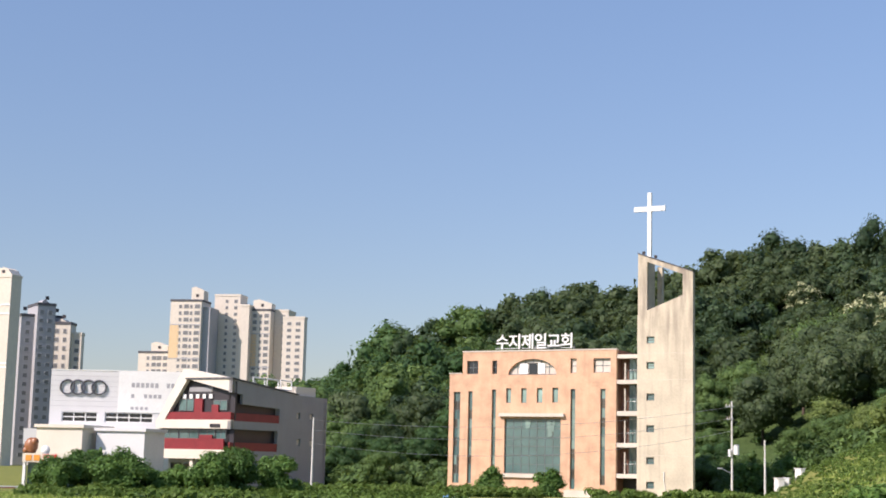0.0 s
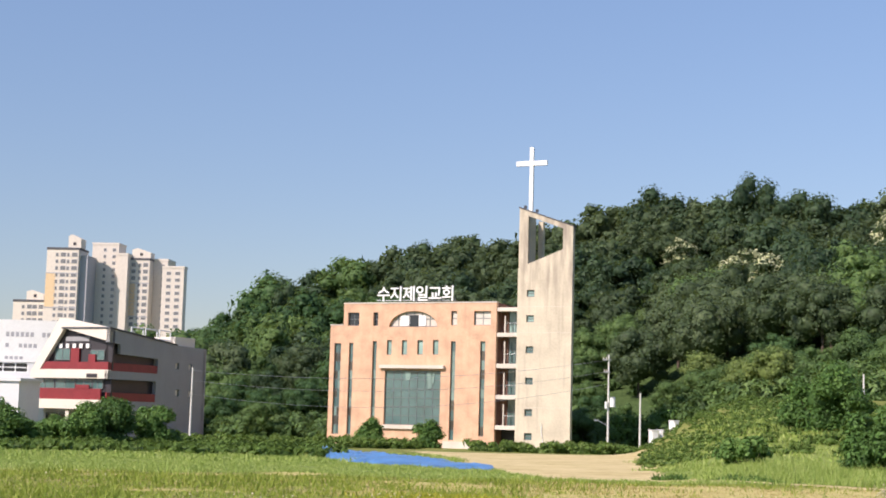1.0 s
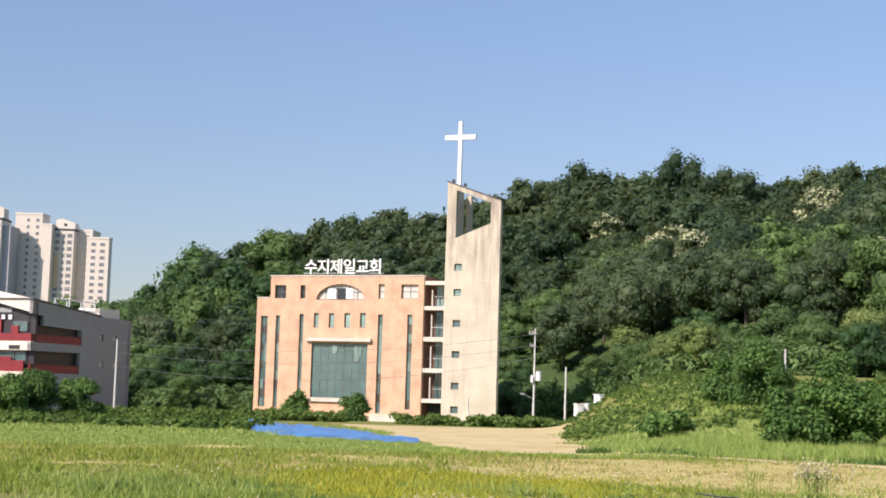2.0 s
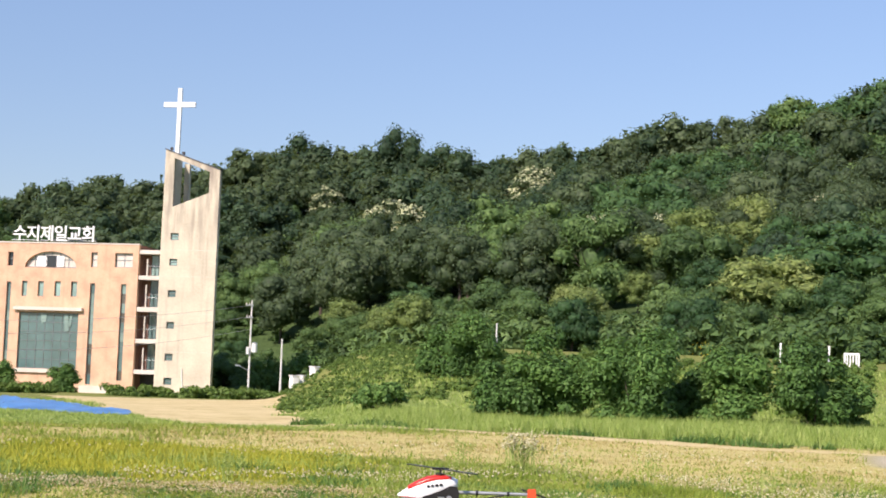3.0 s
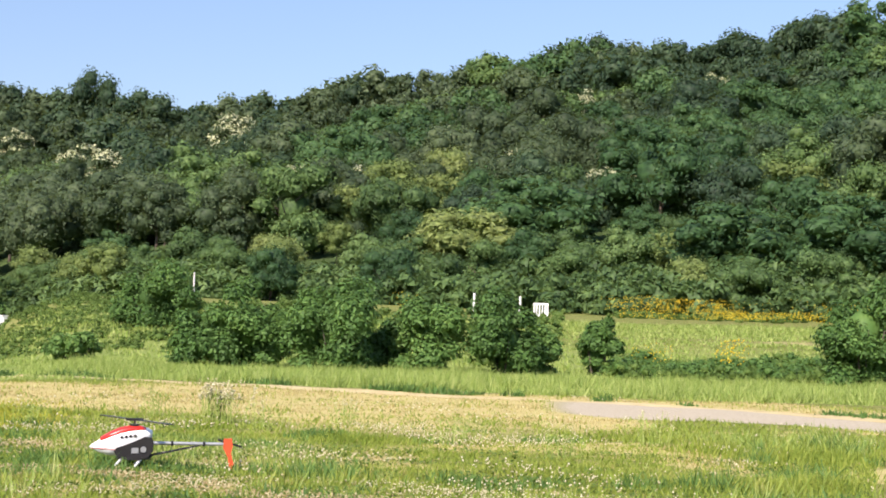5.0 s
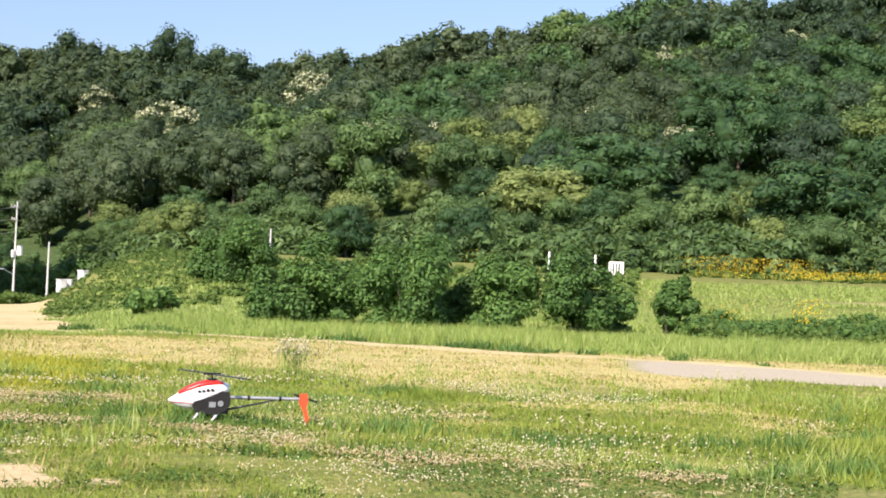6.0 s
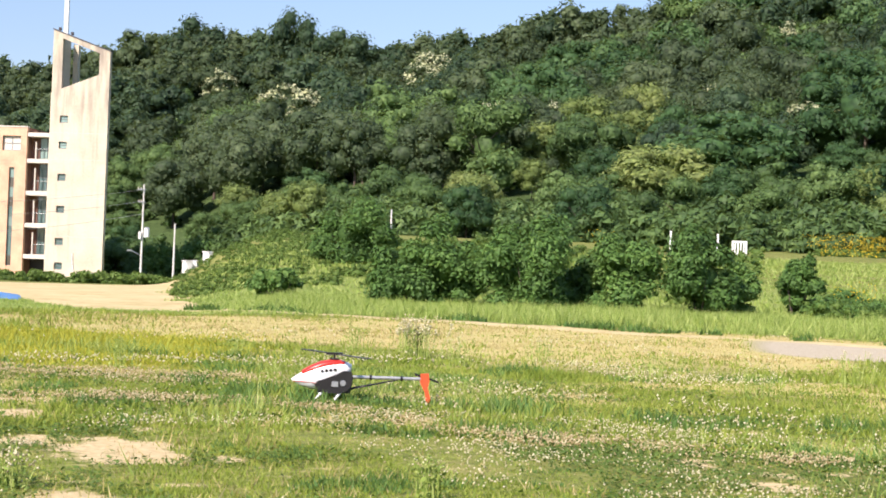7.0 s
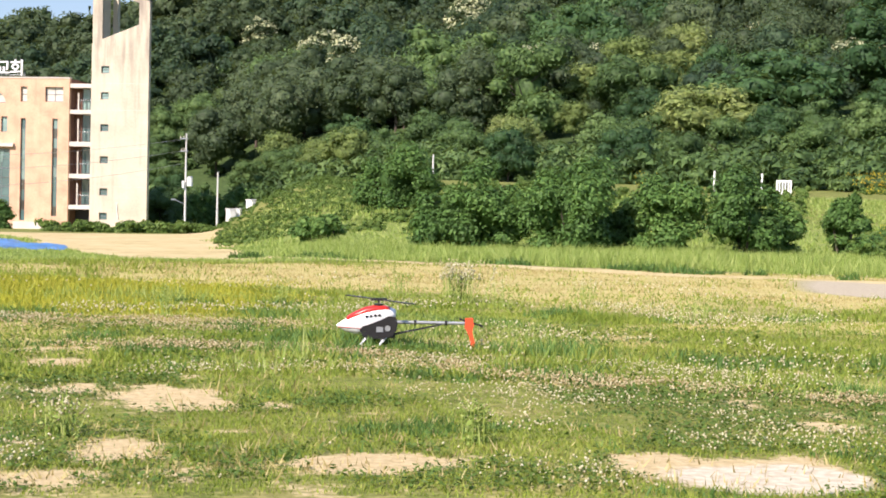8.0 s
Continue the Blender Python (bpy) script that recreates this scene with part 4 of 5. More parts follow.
def mesh_from(name, v, f, *mats, slots=None):
    me = bpy.data.meshes.new(name)
    me.vertices.add(len(v))
    me.vertices.foreach_set("co", np.asarray(v, np.float32).ravel())
    me.loops.add(len(f) * 3)
    me.loops.foreach_set("vertex_index", np.asarray(f, np.int32).ravel())
    me.polygons.add(len(f))
    me.polygons.foreach_set("loop_start", np.arange(0, len(f) * 3, 3, dtype=np.int32))
    if slots is not None:
        me.polygons.foreach_set("material_index", np.asarray(slots, np.int32))
    for m in mats:
        me.materials.append(m)
    me.update(calc_edges=True)
    return me


def trunk_mesh(seed, h, r, spread):
    g = np.random.default_rng(seed)
    bm = bmesh.new()
    lean = Vector((g.normal(0, 0.05) * h, g.normal(0, 0.05) * h, h * 0.55))
    rod(bm, (0, 0, -0.6), lean, r, r * 0.6, 8)
    for _ in range(4):
        a = g.uniform(0, 6.28)
        base = lean * g.uniform(0.6, 1.0)
        rod(bm, base, base + Vector((math.cos(a) * spread, math.sin(a) * spread, h * g.uniform(0.18, 0.32))), r * 0.45, r * 0.12, 6)
    return mesh_of("trunk", bm, BARK)


# kinds of woodland tree, about 9 m high: half sizes, lobes, lobe flatness, leaf material; the second five are broad, layered crowns
KINDS = []
for i, (shape, lobes, flat, mat_i) in enumerate([
        ((3.7, 3.9, 3.0), 20, 0.75, 0), ((4.3, 4.0, 2.8), 22, 0.6, 1), ((3.4, 3.5, 3.4), 18, 0.7, 2), ((4.0, 4.2, 3.0), 24, 0.6, 3), ((3.8, 3.6, 2.9), 20, 0.6, 4),
        ((3.1, 3.0, 3.8), 16, 0.8, 0), ((3.4, 3.8, 3.3), 18, 0.6, 1), ((4.2, 3.9, 2.8), 24, 0.65, 2), ((4.7, 4.4, 2.7), 26, 0.5, 3), ((4.4, 4.6, 2.5), 22, 0.5, 4)]):
    shape = (shape[0], shape[1], shape[2] * 1.22)
    v, f, c, o = crown_arrays(50 + i, shape, lobes + 4, 5200, 0.195, 0.74, min(flat * 1.25, 0.9), -0.9, False, 0.3, (0.28, 0.58))
    KINDS.append((mesh_from("crown", v, f, LEAF[mat_i]), trunk_mesh(80 + i, 7.0, 0.17, 2.0), (8.1 - shape[2]) * 0.95, shape))
FLOWERING = []
for i in range(3):
    shape = ((4.2, 4.0, 3.2), (3.6, 3.6, 3.3), (4.6, 4.2, 2.9))[i]
    v, f, c, o = crown_arrays(150 + i, shape, 26, 4600, 0.215, 0.7, 0.75, -0.7, False, 0.3)
    g = np.random.default_rng(170 + i)
    pick = (o[:, 2] + 0.35 * c[:, 2] / shape[2] > 0.05) & (g.random(len(o)) < 0.8)
    slots = np.zeros(len(f), int)
    slots[:len(o)][pick] = 1
    FLOWERING.append((mesh_from("crown", v, f, LEAF[2], BLOSSOM, slots=slots), trunk_mesh(190 + i, 7.0, 0.17, 2.0), (9.0 - shape[2]) * 0.8, shape))


def tree(kind, x, y, size, turn, label, group="trees on the wooded hill", wide=1.0, sink=0.0):
    crown, trunk, lift, shape = kind
    ob = thing("tree", pose(x, y, ground_z(x, y) - sink, 0, 0, turn) @ Matrix.Diagonal((size * wide, size * wide, size, 1)), label, "tree", group)
    t = new("trunk", trunk)
    t.parent = ob
    c = new("crown", crown)
    c.parent, c.location = ob, (0, 0, lift)
    return ob


LABELS = ("broad dark green oak on the wooded hillside", "green locust tree with airy foliage on the hillside", "olive green leafy tree among the hillside wood",
          "deep green spreading tree on the hillside", "yellow green young tree on the hillside")


def on_slope(az, el, over):
    """The place on the hillside where something this far above the ground shows at a given height angle."""
    rr = np.linspace(hill_foot(az) - 4, hill_top(az), 160)
    xs, ys = rr * math.sin(radians(az)), rr * math.cos(radians(az))
    k = int(np.argmin(abs(np.degrees(np.arctan2(height(xs, ys) + over - 1.5, rr)) - el)))
    return xs[k], ys[k]


g = np.random.default_rng(11)
spots = []
# the flowering chestnuts: bearing, height angle of the crown's middle, size
for az, el, s in ((16.4, 5.75, 1.25), (21.7, 7.2, 1.3), (13.65, 6.45, 0.9), (23.9, 5.5, 0.95), (23.3, 4.6, 0.6), (26.2, 5.5, 0.95), (34.9, 8.9, 0.9), (39.9, 9.6, 0.8), (41.7, 10.9, 0.85),
                  (36.2, 6.0, 0.8), (3.3, 5.7, 0.85), (5.9, 6.2, 0.85), (-0.6, 4.9, 0.7), (27.1, 8.1, 0.75), (32.6, 6.7, 0.8), (24.0, 8.2, 0.7)):
    spots.append((*on_slope(az, el, 4.8 * s * 1.1), s * 1.1, "F"))
# broad trees at the foot of the hill: bearing, height angle of the crown's middle, size, width, leaf kind
BROAD = ((33.6, 4.7, 1.45, 1.3, 8), (30.6, 3.6, 1.05, 1.4, 9), (40.6, 3.9, 1.2, 1.35, 8), (44.2, 4.2, 1.35, 1.35, 8), (38.6, 3.3, 0.75, 1.25, 9), (34.5, 2.5, 0.62, 1.2, 6),
         (28.6, 2.9, 0.8, 1.2, 1), (47.5, 4.0, 1.3, 1.3, 8), (42.6, 5.7, 1.1, 1.2, 9), (45.8, 6.3, 1.1, 1.2, 1), (36.6, 5.6, 1.1, 1.1, 8))
for az, el, s, w, k in BROAD:
    spots.append((*on_slope(az, el, 3.1 * s), s, "B%d,%g" % (k, w)))
FIRST = len(spots)
# a row along the crest, as high as the sky line
az = -8.0
while az < 50:
    r = float(hill_top(az)) * g.uniform(0.985, 1.0)
    x, y = polar(az, r)
    want = 1.5 + r * math.tan(radians(float(np.interp(az, RIDGE[:, 0], RIDGE[:, 1])))) - ground_z(x, y)
    s = min(max(want / 7.9, 0.45), 1.9)
    spots.append((x, y, s * g.choice((0.97, 1.06, 1.13)), "R"))
    x, y = polar(az + 0.3, r * 0.965)
    spots.append((x, y, min(s * 0.85, 1.15), "R"))
    az += 0.62 * s * g.uniform(0.75, 1.25)
# single trees that stand above the sky line
for az, el in ((16.25, 9.6), (12.6, 9.1), (18.1, 8.95), (-1.5, 5.3), (26.2, 9.8), (35.5, 11.7), (43.8, 12.5), (3.9, 6.85)):
    x, y = polar(az, float(hill_top(az)) * 0.99)
    s = (1.5 + hill_top(az) * 0.99 * math.tan(radians(el)) - ground_z(x, y)) / 7.9
    spots.append((x, y, min(float(s) * 1.05, 2.3), "P"))
# the slope itself: a low fringe, an open shaded strip under tall trees, then the wood
cell = 7.0
for i in range(-12, 62):
    for j in range(8, 62):
        x, y = (i + g.uniform(-0.42, 0.42) + 0.5 * (j % 2)) * cell, (j + g.uniform(-0.42, 0.42)) * cell
        r, az = math.hypot(x, y), math.degrees(math.atan2(x, y))
        foot, top = float(hill_foot(az)), float(hill_top(az))
        if not (-9.5 < az < 49 and foot - 1 < r < top * 0.975):
            continue
        if az < 10 and math.hypot(*(np.array((x, y)) - polar(3.5, 172))) < 17:
            continue
        u = (r - foot) / (top - foot)
        strip_here = 10.5 < az < 25.5
        if strip_here and 0.15 + 0.02 * math.sin(az * 2) < u < 0.225 + 0.02 * math.sin(az * 2):
            continue
        lim = (1.5 + r * math.tan(radians(float(np.interp(az, RIDGE[:, 0], RIDGE[:, 1]) - 0.25))) - ground_z(x, y)) / 7.9
        s = g.uniform(0.55, 0.8) if u < 0.22 else float(np.clip(g.lognormal(0.06, 0.24), 0.7, 1.6))
        if strip_here and 0.2 < u < 0.3:
            s = g.uniform(1.15, 1.4)
        s = min(s, max(0.4, lim))
        blocked = False
        for a, b, t, k in spots[:FIRST]:
            gap = math.hypot(a, b) - r
            clear = 24 * t * t if k[0] == "B" else 20
            if (x - a) ** 2 + (y - b) ** 2 < clear or (abs(math.degrees(math.atan2(a, b)) - az) < (1.6 if k[0] == "B" else 1.0) * t and 0 < gap < (11 if k[0] == "B" else 12)):
                blocked = True
        if not blocked:
            spots.append((x, y, s, "S"))
spots.sort(key=lambda p: (p[3][0] not in "FPB", math.hypot(p[0], p[1])))
far_v, far_f, far_t, far_n = [[] for _ in range(5)], [[] for _ in range(5)], [[] for _ in range(5)], [0] * 5
FARKINDS = [crown_arrays(300 + i, shp, 15, 1750, 0.33, 0.74, min(fl * 1.2, 0.9), -0.9, False, 0.3, (0.3, 0.6))[:2] for i, (shp, fl) in enumerate((((3.8, 3.8, 3.2), 0.7), ((4.4, 4.2, 2.9), 0.6), ((3.2, 3.2, 3.6), 0.8), ((4.0, 3.6, 3.0), 0.55)))]


def leaf_kind(x, y, u, az):
    """Which leaves grow where: bright along the foot, olive and dark to the north, greener to the east."""
    q = vnoise(x, y, 30, 4) + g.normal(0, 0.17)
    if u < 0.2:
        return 4 if q > 0.68 else (1 if q > 0.34 else 3)
    if az < 3:
        return 3 if q < 0.4 else (1 if q < 0.62 else (0 if q < 0.75 else 2))
    if az < 24:
        return 0 if q < 0.42 else (2 if q < 0.72 else (1 if u < 0.5 else 2))
    return 0 if q < 0.32 else (3 if q < 0.6 else (1 if q < 0.68 else (2 if q < 0.9 or u > 0.45 else 4)))


count = 0
for x, y, s, k in spots:
    az = math.degrees(math.atan2(x, y))
    turn = g.uniform(0, 360)
    if k == "F":
        tree(FLOWERING[int(g.integers(3))], x, y, s, turn, "chestnut tree in cream blossom on the hillside")
        continue
    if k[0] == "B":
        kind, w = k[1:].split(",")
        tree(KINDS[int(kind)], x, y, s, turn, "broad layered " + ("yellow green" if kind == "9" else "green") + " tree at the foot of the hill", wide=float(w), sink=1.6 * s)
        continue
    if k == "P":
        tree(KINDS[5], x, y, s, turn, "tall tree standing out on the ridge line", wide=0.72 if abs(az - 16.25) < 0.3 or az < 0 else 1.12)
        count += 1
        continue
    u = (math.hypot(x, y) - float(hill_foot(az))) / float(hill_top(az) - hill_foot(az))
    m = leaf_kind(x, y, u, az)
    if count < 262:
        tree(KINDS[m + 5 * int(g.integers(2))], x, y, s, turn, LABELS[m], sink=0.8 * s if u < 0.15 else 0.0)
        count += 1
    else:
        v, f = FARKINDS[int(g.integers(4))]
        a = radians(turn)
        rot = np.array([[math.cos(a), -math.sin(a), 0], [math.sin(a), math.cos(a), 0], [0, 0, 1]])
        far_v[m].append((v @ rot.T) * s + (x, y, ground_z(x, y) + 4.4 * s))
        far_f[m].append(f + far_n[m])
        far_t[m].append(np.full(len(v), g.random(), np.float32))
        far_n[m] += len(v)
for m in (k for k in range(5) if far_v[k]):
    me = mesh_from("far_woods", np.concatenate(far_v[m]), np.concatenate(far_f[m]), LEAFFAR[m])
    me.attributes.new("tone", "FLOAT", "POINT").data.foreach_set("value", np.concatenate(far_t[m]))
    tagged(new("far_woods", me), ("dark oak wood", "green locust wood", "olive green mixed wood", "deep green wood", "yellow green young wood")[m] + " covering the upper hillside", "woods", kind="stuff")

# undergrowth that closes the foot of the wood
v_all, f_all, t_all, n = [], [], [], 0
und = [crown_arrays(400 + i, (2.6, 2.6, 1.9), 10, 560, 0.28, up=0.4)[:2] for i in range(3)]
for i in range(640):
    az = g.uniform(-9, 49)
    r = float(hill_foot(az)) + g.uniform(-5, 14) if i < 320 else float(hill_top(az)) * g.uniform(0.9, 0.985) - 6
    if i >= 480:
        r = float(hill_foot(az)) + g.uniform(8, 80)
    if az < 10:
        r += 6
    x, y = polar(az, r)
    v, f = und[int(g.integers(3))]
    s = g.uniform(0.6, 1.4) * (1.0 if i < 320 else (1.5 if i < 480 else 0.9))
    v_all.append(v * s + (x, y, ground_z(x, y) + 0.5 * s))
    f_all.append(f + n)
    t_all.append(np.full(len(v), g.random(), np.float32))
    n += len(v)
me = mesh_from("undergrowth", np.concatenate(v_all), np.concatenate(f_all), LEAFFAR[1])
me.attributes.new("tone", "FLOAT", "POINT").data.foreach_set("value", np.concatenate(t_all))
tagged(new("undergrowth", me), "dense green undergrowth along the edge of the wood", "undergrowth", kind="stuff")


# ---- bushes in the field ----
def bush(az, r, w, h, seed, label, leaves=7000, size=0.11, mat=BUSHLEAF, name="bush", group="bushes along the field"):
    x, y = polar(az, r)
    z = ground_z(x, y)
    ob = thing(name, pose(x, y, z, 0, 0, seed * 37), label, "bush", group)
    v, f, c, o = crown_arrays(seed, (w * 1.02, w, h * 0.66), 26, int(leaves * 1.5), size * 0.86, 0.56, 0.8, -0.95, True, 0.5)
    cr = new("crown", mesh_from("crown", v, f, mat))
    cr.parent, cr.location = ob, (0, 0, h * 0.46)
    bm = bmesh.new()
    gg = np.random.default_rng(seed)
    for _ in range(4):
        a = gg.uniform(0, 6.28)
        rod(bm, (0.15 * math.cos(a), 0.15 * math.sin(a), -0.15), (0.5 * w * math.cos(a), 0.5 * w * math.sin(a), h * 0.5), 0.05, 0.02, 6)
    part("stem", bm, BARK, ob)
    return ob


ROW = "leafy green locust bush in the row along the field"
bush(18.9, 74, 2.3, 3.1, 501, "dark leafy shrub behind the row of bushes", 12000)
bush(20.75, 59.5, 1.45, 2.75, 502, ROW, 9000)
bush(22.5, 58.5, 1.5, 3.25, 503, ROW, 10000)
bush(25.7, 57.5, 1.95, 3.15, 505, ROW, 12000)
bush(27.75, 60, 1.0, 2.0, 506, ROW, 5000)
bush(29.4, 57.5, 1.5, 2.75, 507, ROW, 9000)
bush(32.2, 58, 1.65, 2.85, 509, ROW, 10000)
bush(33.5, 60.5, 0.85, 2.1, 510, ROW, 6000)
bush(35.75, 60, 0.85, 2.5, 511, "single rounded bush standing apart from the row", 7000)
bush(45.5, 58, 1.7, 4.5, 512, "tall bush with pale young shoots beside the field", 11000)
bush(47.6, 59, 2.0, 3.4, 513, "leafy green bush beside the field", 9000)
bush(16.1, 60.5, 1.2, 1.1, 514, "low dark shrub in the tall grass", 4000)
for i, (a, r, w, h) in enumerate(((-14.0, 109, 1.7, 2.2), (-10.1, 111, 1.5, 2.1), (-13.1, 112, 2.0, 2.7), (-12.0, 110, 2.0, 3.1), (-10.9, 112, 1.3, 1.7), (-8.5, 110, 1.8, 2.6), (-7.6, 112, 1.8, 3.1), (-6.0, 114, 1.8, 2.6))):
    bush(a, r, w, h, 540 + i, "spreading green bush in front of the shops", 7000, 0.15, group="bushes before the shops")
for i, (a, r, w, h) in enumerate(((2.0, 152, 1.5, 2.5), (4.25, 150, 1.5, 2.4), (11.9, 168, 3.0, 4.0), (13.2, 166, 3.2, 3.4))):
    bush(a, r, w, h, 560 + i, "rounded green shrub beside the church", 3000, 0.2, group="shrubs beside the church")


def thicket(name, label, n, place, shape, leaves, size, mat, scale=(0.7, 1.3), seed=600):
    """A low continuous growth: place(k) gives a bearing and a distance."""
    gg = np.random.default_rng(seed)
    kinds = [crown_arrays(seed + i, shape, 9, leaves, size)[:2] for i in range(3)]
    vs, fs, k = [], [], 0
    for i in range(n):
        az, r = place(gg)
        x, y = polar(az, r)
        v, f = kinds[i % 3]
        s = gg.uniform(*scale)
        vs.append(v * s + (x, y, ground_z(x, y) + 0.2 * shape[2] * s))
        fs.append(f + k)
        k += len(v)
    return tagged(new(name, mesh_from(name, np.concatenate(vs), np.concatenate(fs), mat)), label, "plants", kind="stuff")


def far_hedge(gg):
    az = gg.uniform(-6, 12.5)
    while 3.9 < az < 5.9:
        az = gg.uniform(-6, 12.5)
    return az, gg.uniform(132, 139) if az < 5 else gg.uniform(135, 142)


thicket("low_hedge", "low weedy green hedge along the dirt lane", 170, far_hedge, (1.2, 1.2, 0.7), 220, 0.16, VINE, seed=610)
thicket("mound_growth", "vines and weeds over the earth mound", 640, lambda q: (q.uniform(12.3, 18.4), q.uniform(65, 121)), (1.2, 1.2, 0.5), 150, 0.12, VINE, (0.25, 0.6), 620)
thicket("bank_growth", "weeds and brambles behind the row of bushes", 160, lambda q: (q.uniform(18, 34.5), q.uniform(64, 110)), (1.0, 1.0, 0.6), 200, 0.12, VINE, (0.5, 1.2), 630)
thicket("bank_tangle", "tangled green weeds and low shrubs on the terrace bank", 170, lambda q: (q.uniform(36.4, 48.0), q.uniform(58.5, 66)), (0.95, 0.95, 0.6), 420, 0.065, BUSHLEAF, (0.65, 1.2), 660)
thicket("bank_vines", "pale vines hanging over the terrace bank", 130, lambda q: (q.uniform(36.4, 48.0), q.uniform(58, 66)), (0.9, 0.9, 0.6), 340, 0.065, VINE, (0.6, 1.25), 665)
thicket("left_weeds", "tall weeds at the edge of the meadow", 330, lambda q: (q.uniform(-15, 0.5), q.uniform(72, 128)), (1.1, 1.1, 0.4), 200, 0.14, VINE, (0.6, 1.3), 640)


# ---- grass ----
def blades(n, az_rng, r_rng, tall, width, per=6, spread=0.05, keep=None, seed=0):
    """Tufts of single-triangle blades over a stretch of the meadow."""
    gg = np.random.default_rng(seed)
    az = np.radians(gg.uniform(*az_rng, n))
    r = np.sqrt(gg.uniform(r_rng[0] ** 2, r_rng[1] ** 2, n))
    x, y = r * np.sin(az), r * np.cos(az)
    if keep is not None:
        ok = keep(x, y, gg)
        x, y = x[ok], y[ok]
    z = height(x, y)
    n = len(x)
    h = np.repeat(tall(x, y) * gg.uniform(0.5, 1.3, n), per) * gg.uniform(0.5, 1.2, n * per)
    bx = np.repeat(x, per) + gg.normal(0, spread, n * per)
    by = np.repeat(y, per) + gg.normal(0, spread, n * per)
    bz = np.repeat(z, per) - 0.01
    a = gg.uniform(0, 6.28, n * per)
    w = width * gg.uniform(0.6, 1.4, n * per)
    lx, ly = gg.normal(0, 0.45, n * per) * h, gg.normal(0, 0.45, n * per) * h
    dx, dy = np.cos(a) * w, np.sin(a) * w
    v = np.stack([np.stack([bx - dx, by - dy, bz], -1), np.stack([bx + dx, by + dy, bz], -1), np.stack([bx + lx, by + ly, bz + h], -1)], 1).reshape(-1, 3)
    return v, np.arange(len(v)).reshape(-1, 3)


def grass_near(x, y, q):
    bare, pale, lane, road, dry, tall, patch, wood = cover(x, y)
    return (q.random(len(x)) > bare * 1.1) & (q.random(len(x)) > pale * 1.4) & (road < 0.3) & (lane < 0.5) & (q.random(len(x)) > dry * 0.92) & (q.random(len(x)) > patch * 0.9)


def straw_near(x, y, q):
    bare, pale, lane, road, dry, tall, patch, wood = cover(x, y)
    return (q.random(len(x)) < dry * 0.9) & (road < 0.3) & (lane < 0.4)


def clump(x, y):
    return 0.75 + 1.0 * vnoise(x, y, 1.1, 6) ** 2 + 0.6 * (vnoise(x, y, 4.0, 8) > 0.6)


def lay(name, label, mat, *sets):
    vs, fs, k = [], [], 0
    for v, f in sets:
        vs.append(v)
        fs.append(f + k)
        k += len(v)
    return tagged(new(name, mesh_from(name, np.concatenate(vs), np.concatenate(fs), mat)), label, "grass", kind="stuff")


lay("meadow_grass", "short green meadow grass and clover leaves", GRASS,
    blades(36000, (-2, 42), (7.8, 14), lambda x, y: 0.026 * clump(x, y), 0.006, 6, 0.05, grass_near, 1),
    blades(26000, (-6, 46), (13, 22), lambda x, y: 0.07 * clump(x, y), 0.009, 6, 0.07, grass_near, 2),
    blades(24000, (-16, 50), (21, 40), lambda x, y: 0.085 * clump(x, y), 0.014, 6, 0.12, grass_near, 3))
lay("dry_grass", "dry straw coloured mown grass", STRAW,
    blades(9000, (-2, 42), (8, 20), lambda x, y: 0.05 * clump(x, y), 0.007, 5, 0.06, straw_near, 4),
    blades(40000, (-16, 50), (20, 41), lambda x, y: 0.034 * clump(x, y), 0.012, 5, 0.12, straw_near, 5))
lay("yellow_grass", "bright yellow green grass in a damp strip", YELLOWGRASS,
    blades(30000, (-4, 22), (19, 31), lambda x, y: 0.07 * clump(x, y), 0.012, 6, 0.12, lambda x, y, q: q.random(len(x)) < cover(x, y)[6], 10))
lay("tall_grass", "tall pale green seeding grass", TALL,
    blades(30000, (-16, 52), (40.5, 60), lambda x, y: (0.07 + 0.16 * step(14, 17, np.degrees(np.arctan2(x, y)))) * clump(x, y), 0.013, 7, 0.13, lambda x, y, q: (cover(x, y)[2] < 0.3) & (cover(x, y)[5] > 0.3), 6),
    blades(22000, (-16, 52), (59, 98), lambda x, y: (0.1 + 0.06 * step(14, 17, np.degrees(np.arctan2(x, y)))) * clump(x, y), 0.035, 6, 0.3, lambda x, y, q: cover(x, y)[2] < 0.3, 7),
    blades(5200, (-8, 46), (16, 25), lambda x, y: 0.17 * clump(x, y), 0.007, 5, 0.1, lambda x, y, q: vnoise(x, y, 2.4, 12) > 0.58, 8),
    blades(900, (-4, 44), (10, 18), lambda x, y: 0.2 * clump(x, y), 0.006, 5, 0.06, lambda x, y, q: vnoise(x, y, 1.3, 14) > 0.62, 9))

def weedy(x, y, q):
    return (vnoise(x, y, 0.9, 71) + 0.4 * vnoise(x, y, 0.3, 73) > 0.98) & (cover(x, y)[0] < 0.3)


lay("meadow_weeds", "dark green leafy weeds scattered in the meadow", BUSHLEAF,
    blades(10000, (-2, 42), (8, 14), lambda x, y: 0.045 * clump(x, y), 0.009, 6, 0.05, weedy, 76),
    blades(15000, (-6, 46), (13, 24), lambda x, y: 0.11 * clump(x, y), 0.013, 6, 0.08, weedy, 77))


def verge(x, y, q):
    r, az = np.hypot(x, y), np.degrees(np.arctan2(x, y))
    edge = np.interp(az, (9, 14.3, 20, 28, 34, 46), (46.7, 45.2, 42.2, 40.5, 38.8, 34))
    return (abs(r - edge) < 0.28) & (vnoise(x, y, 1.2, 81) > 0.66)


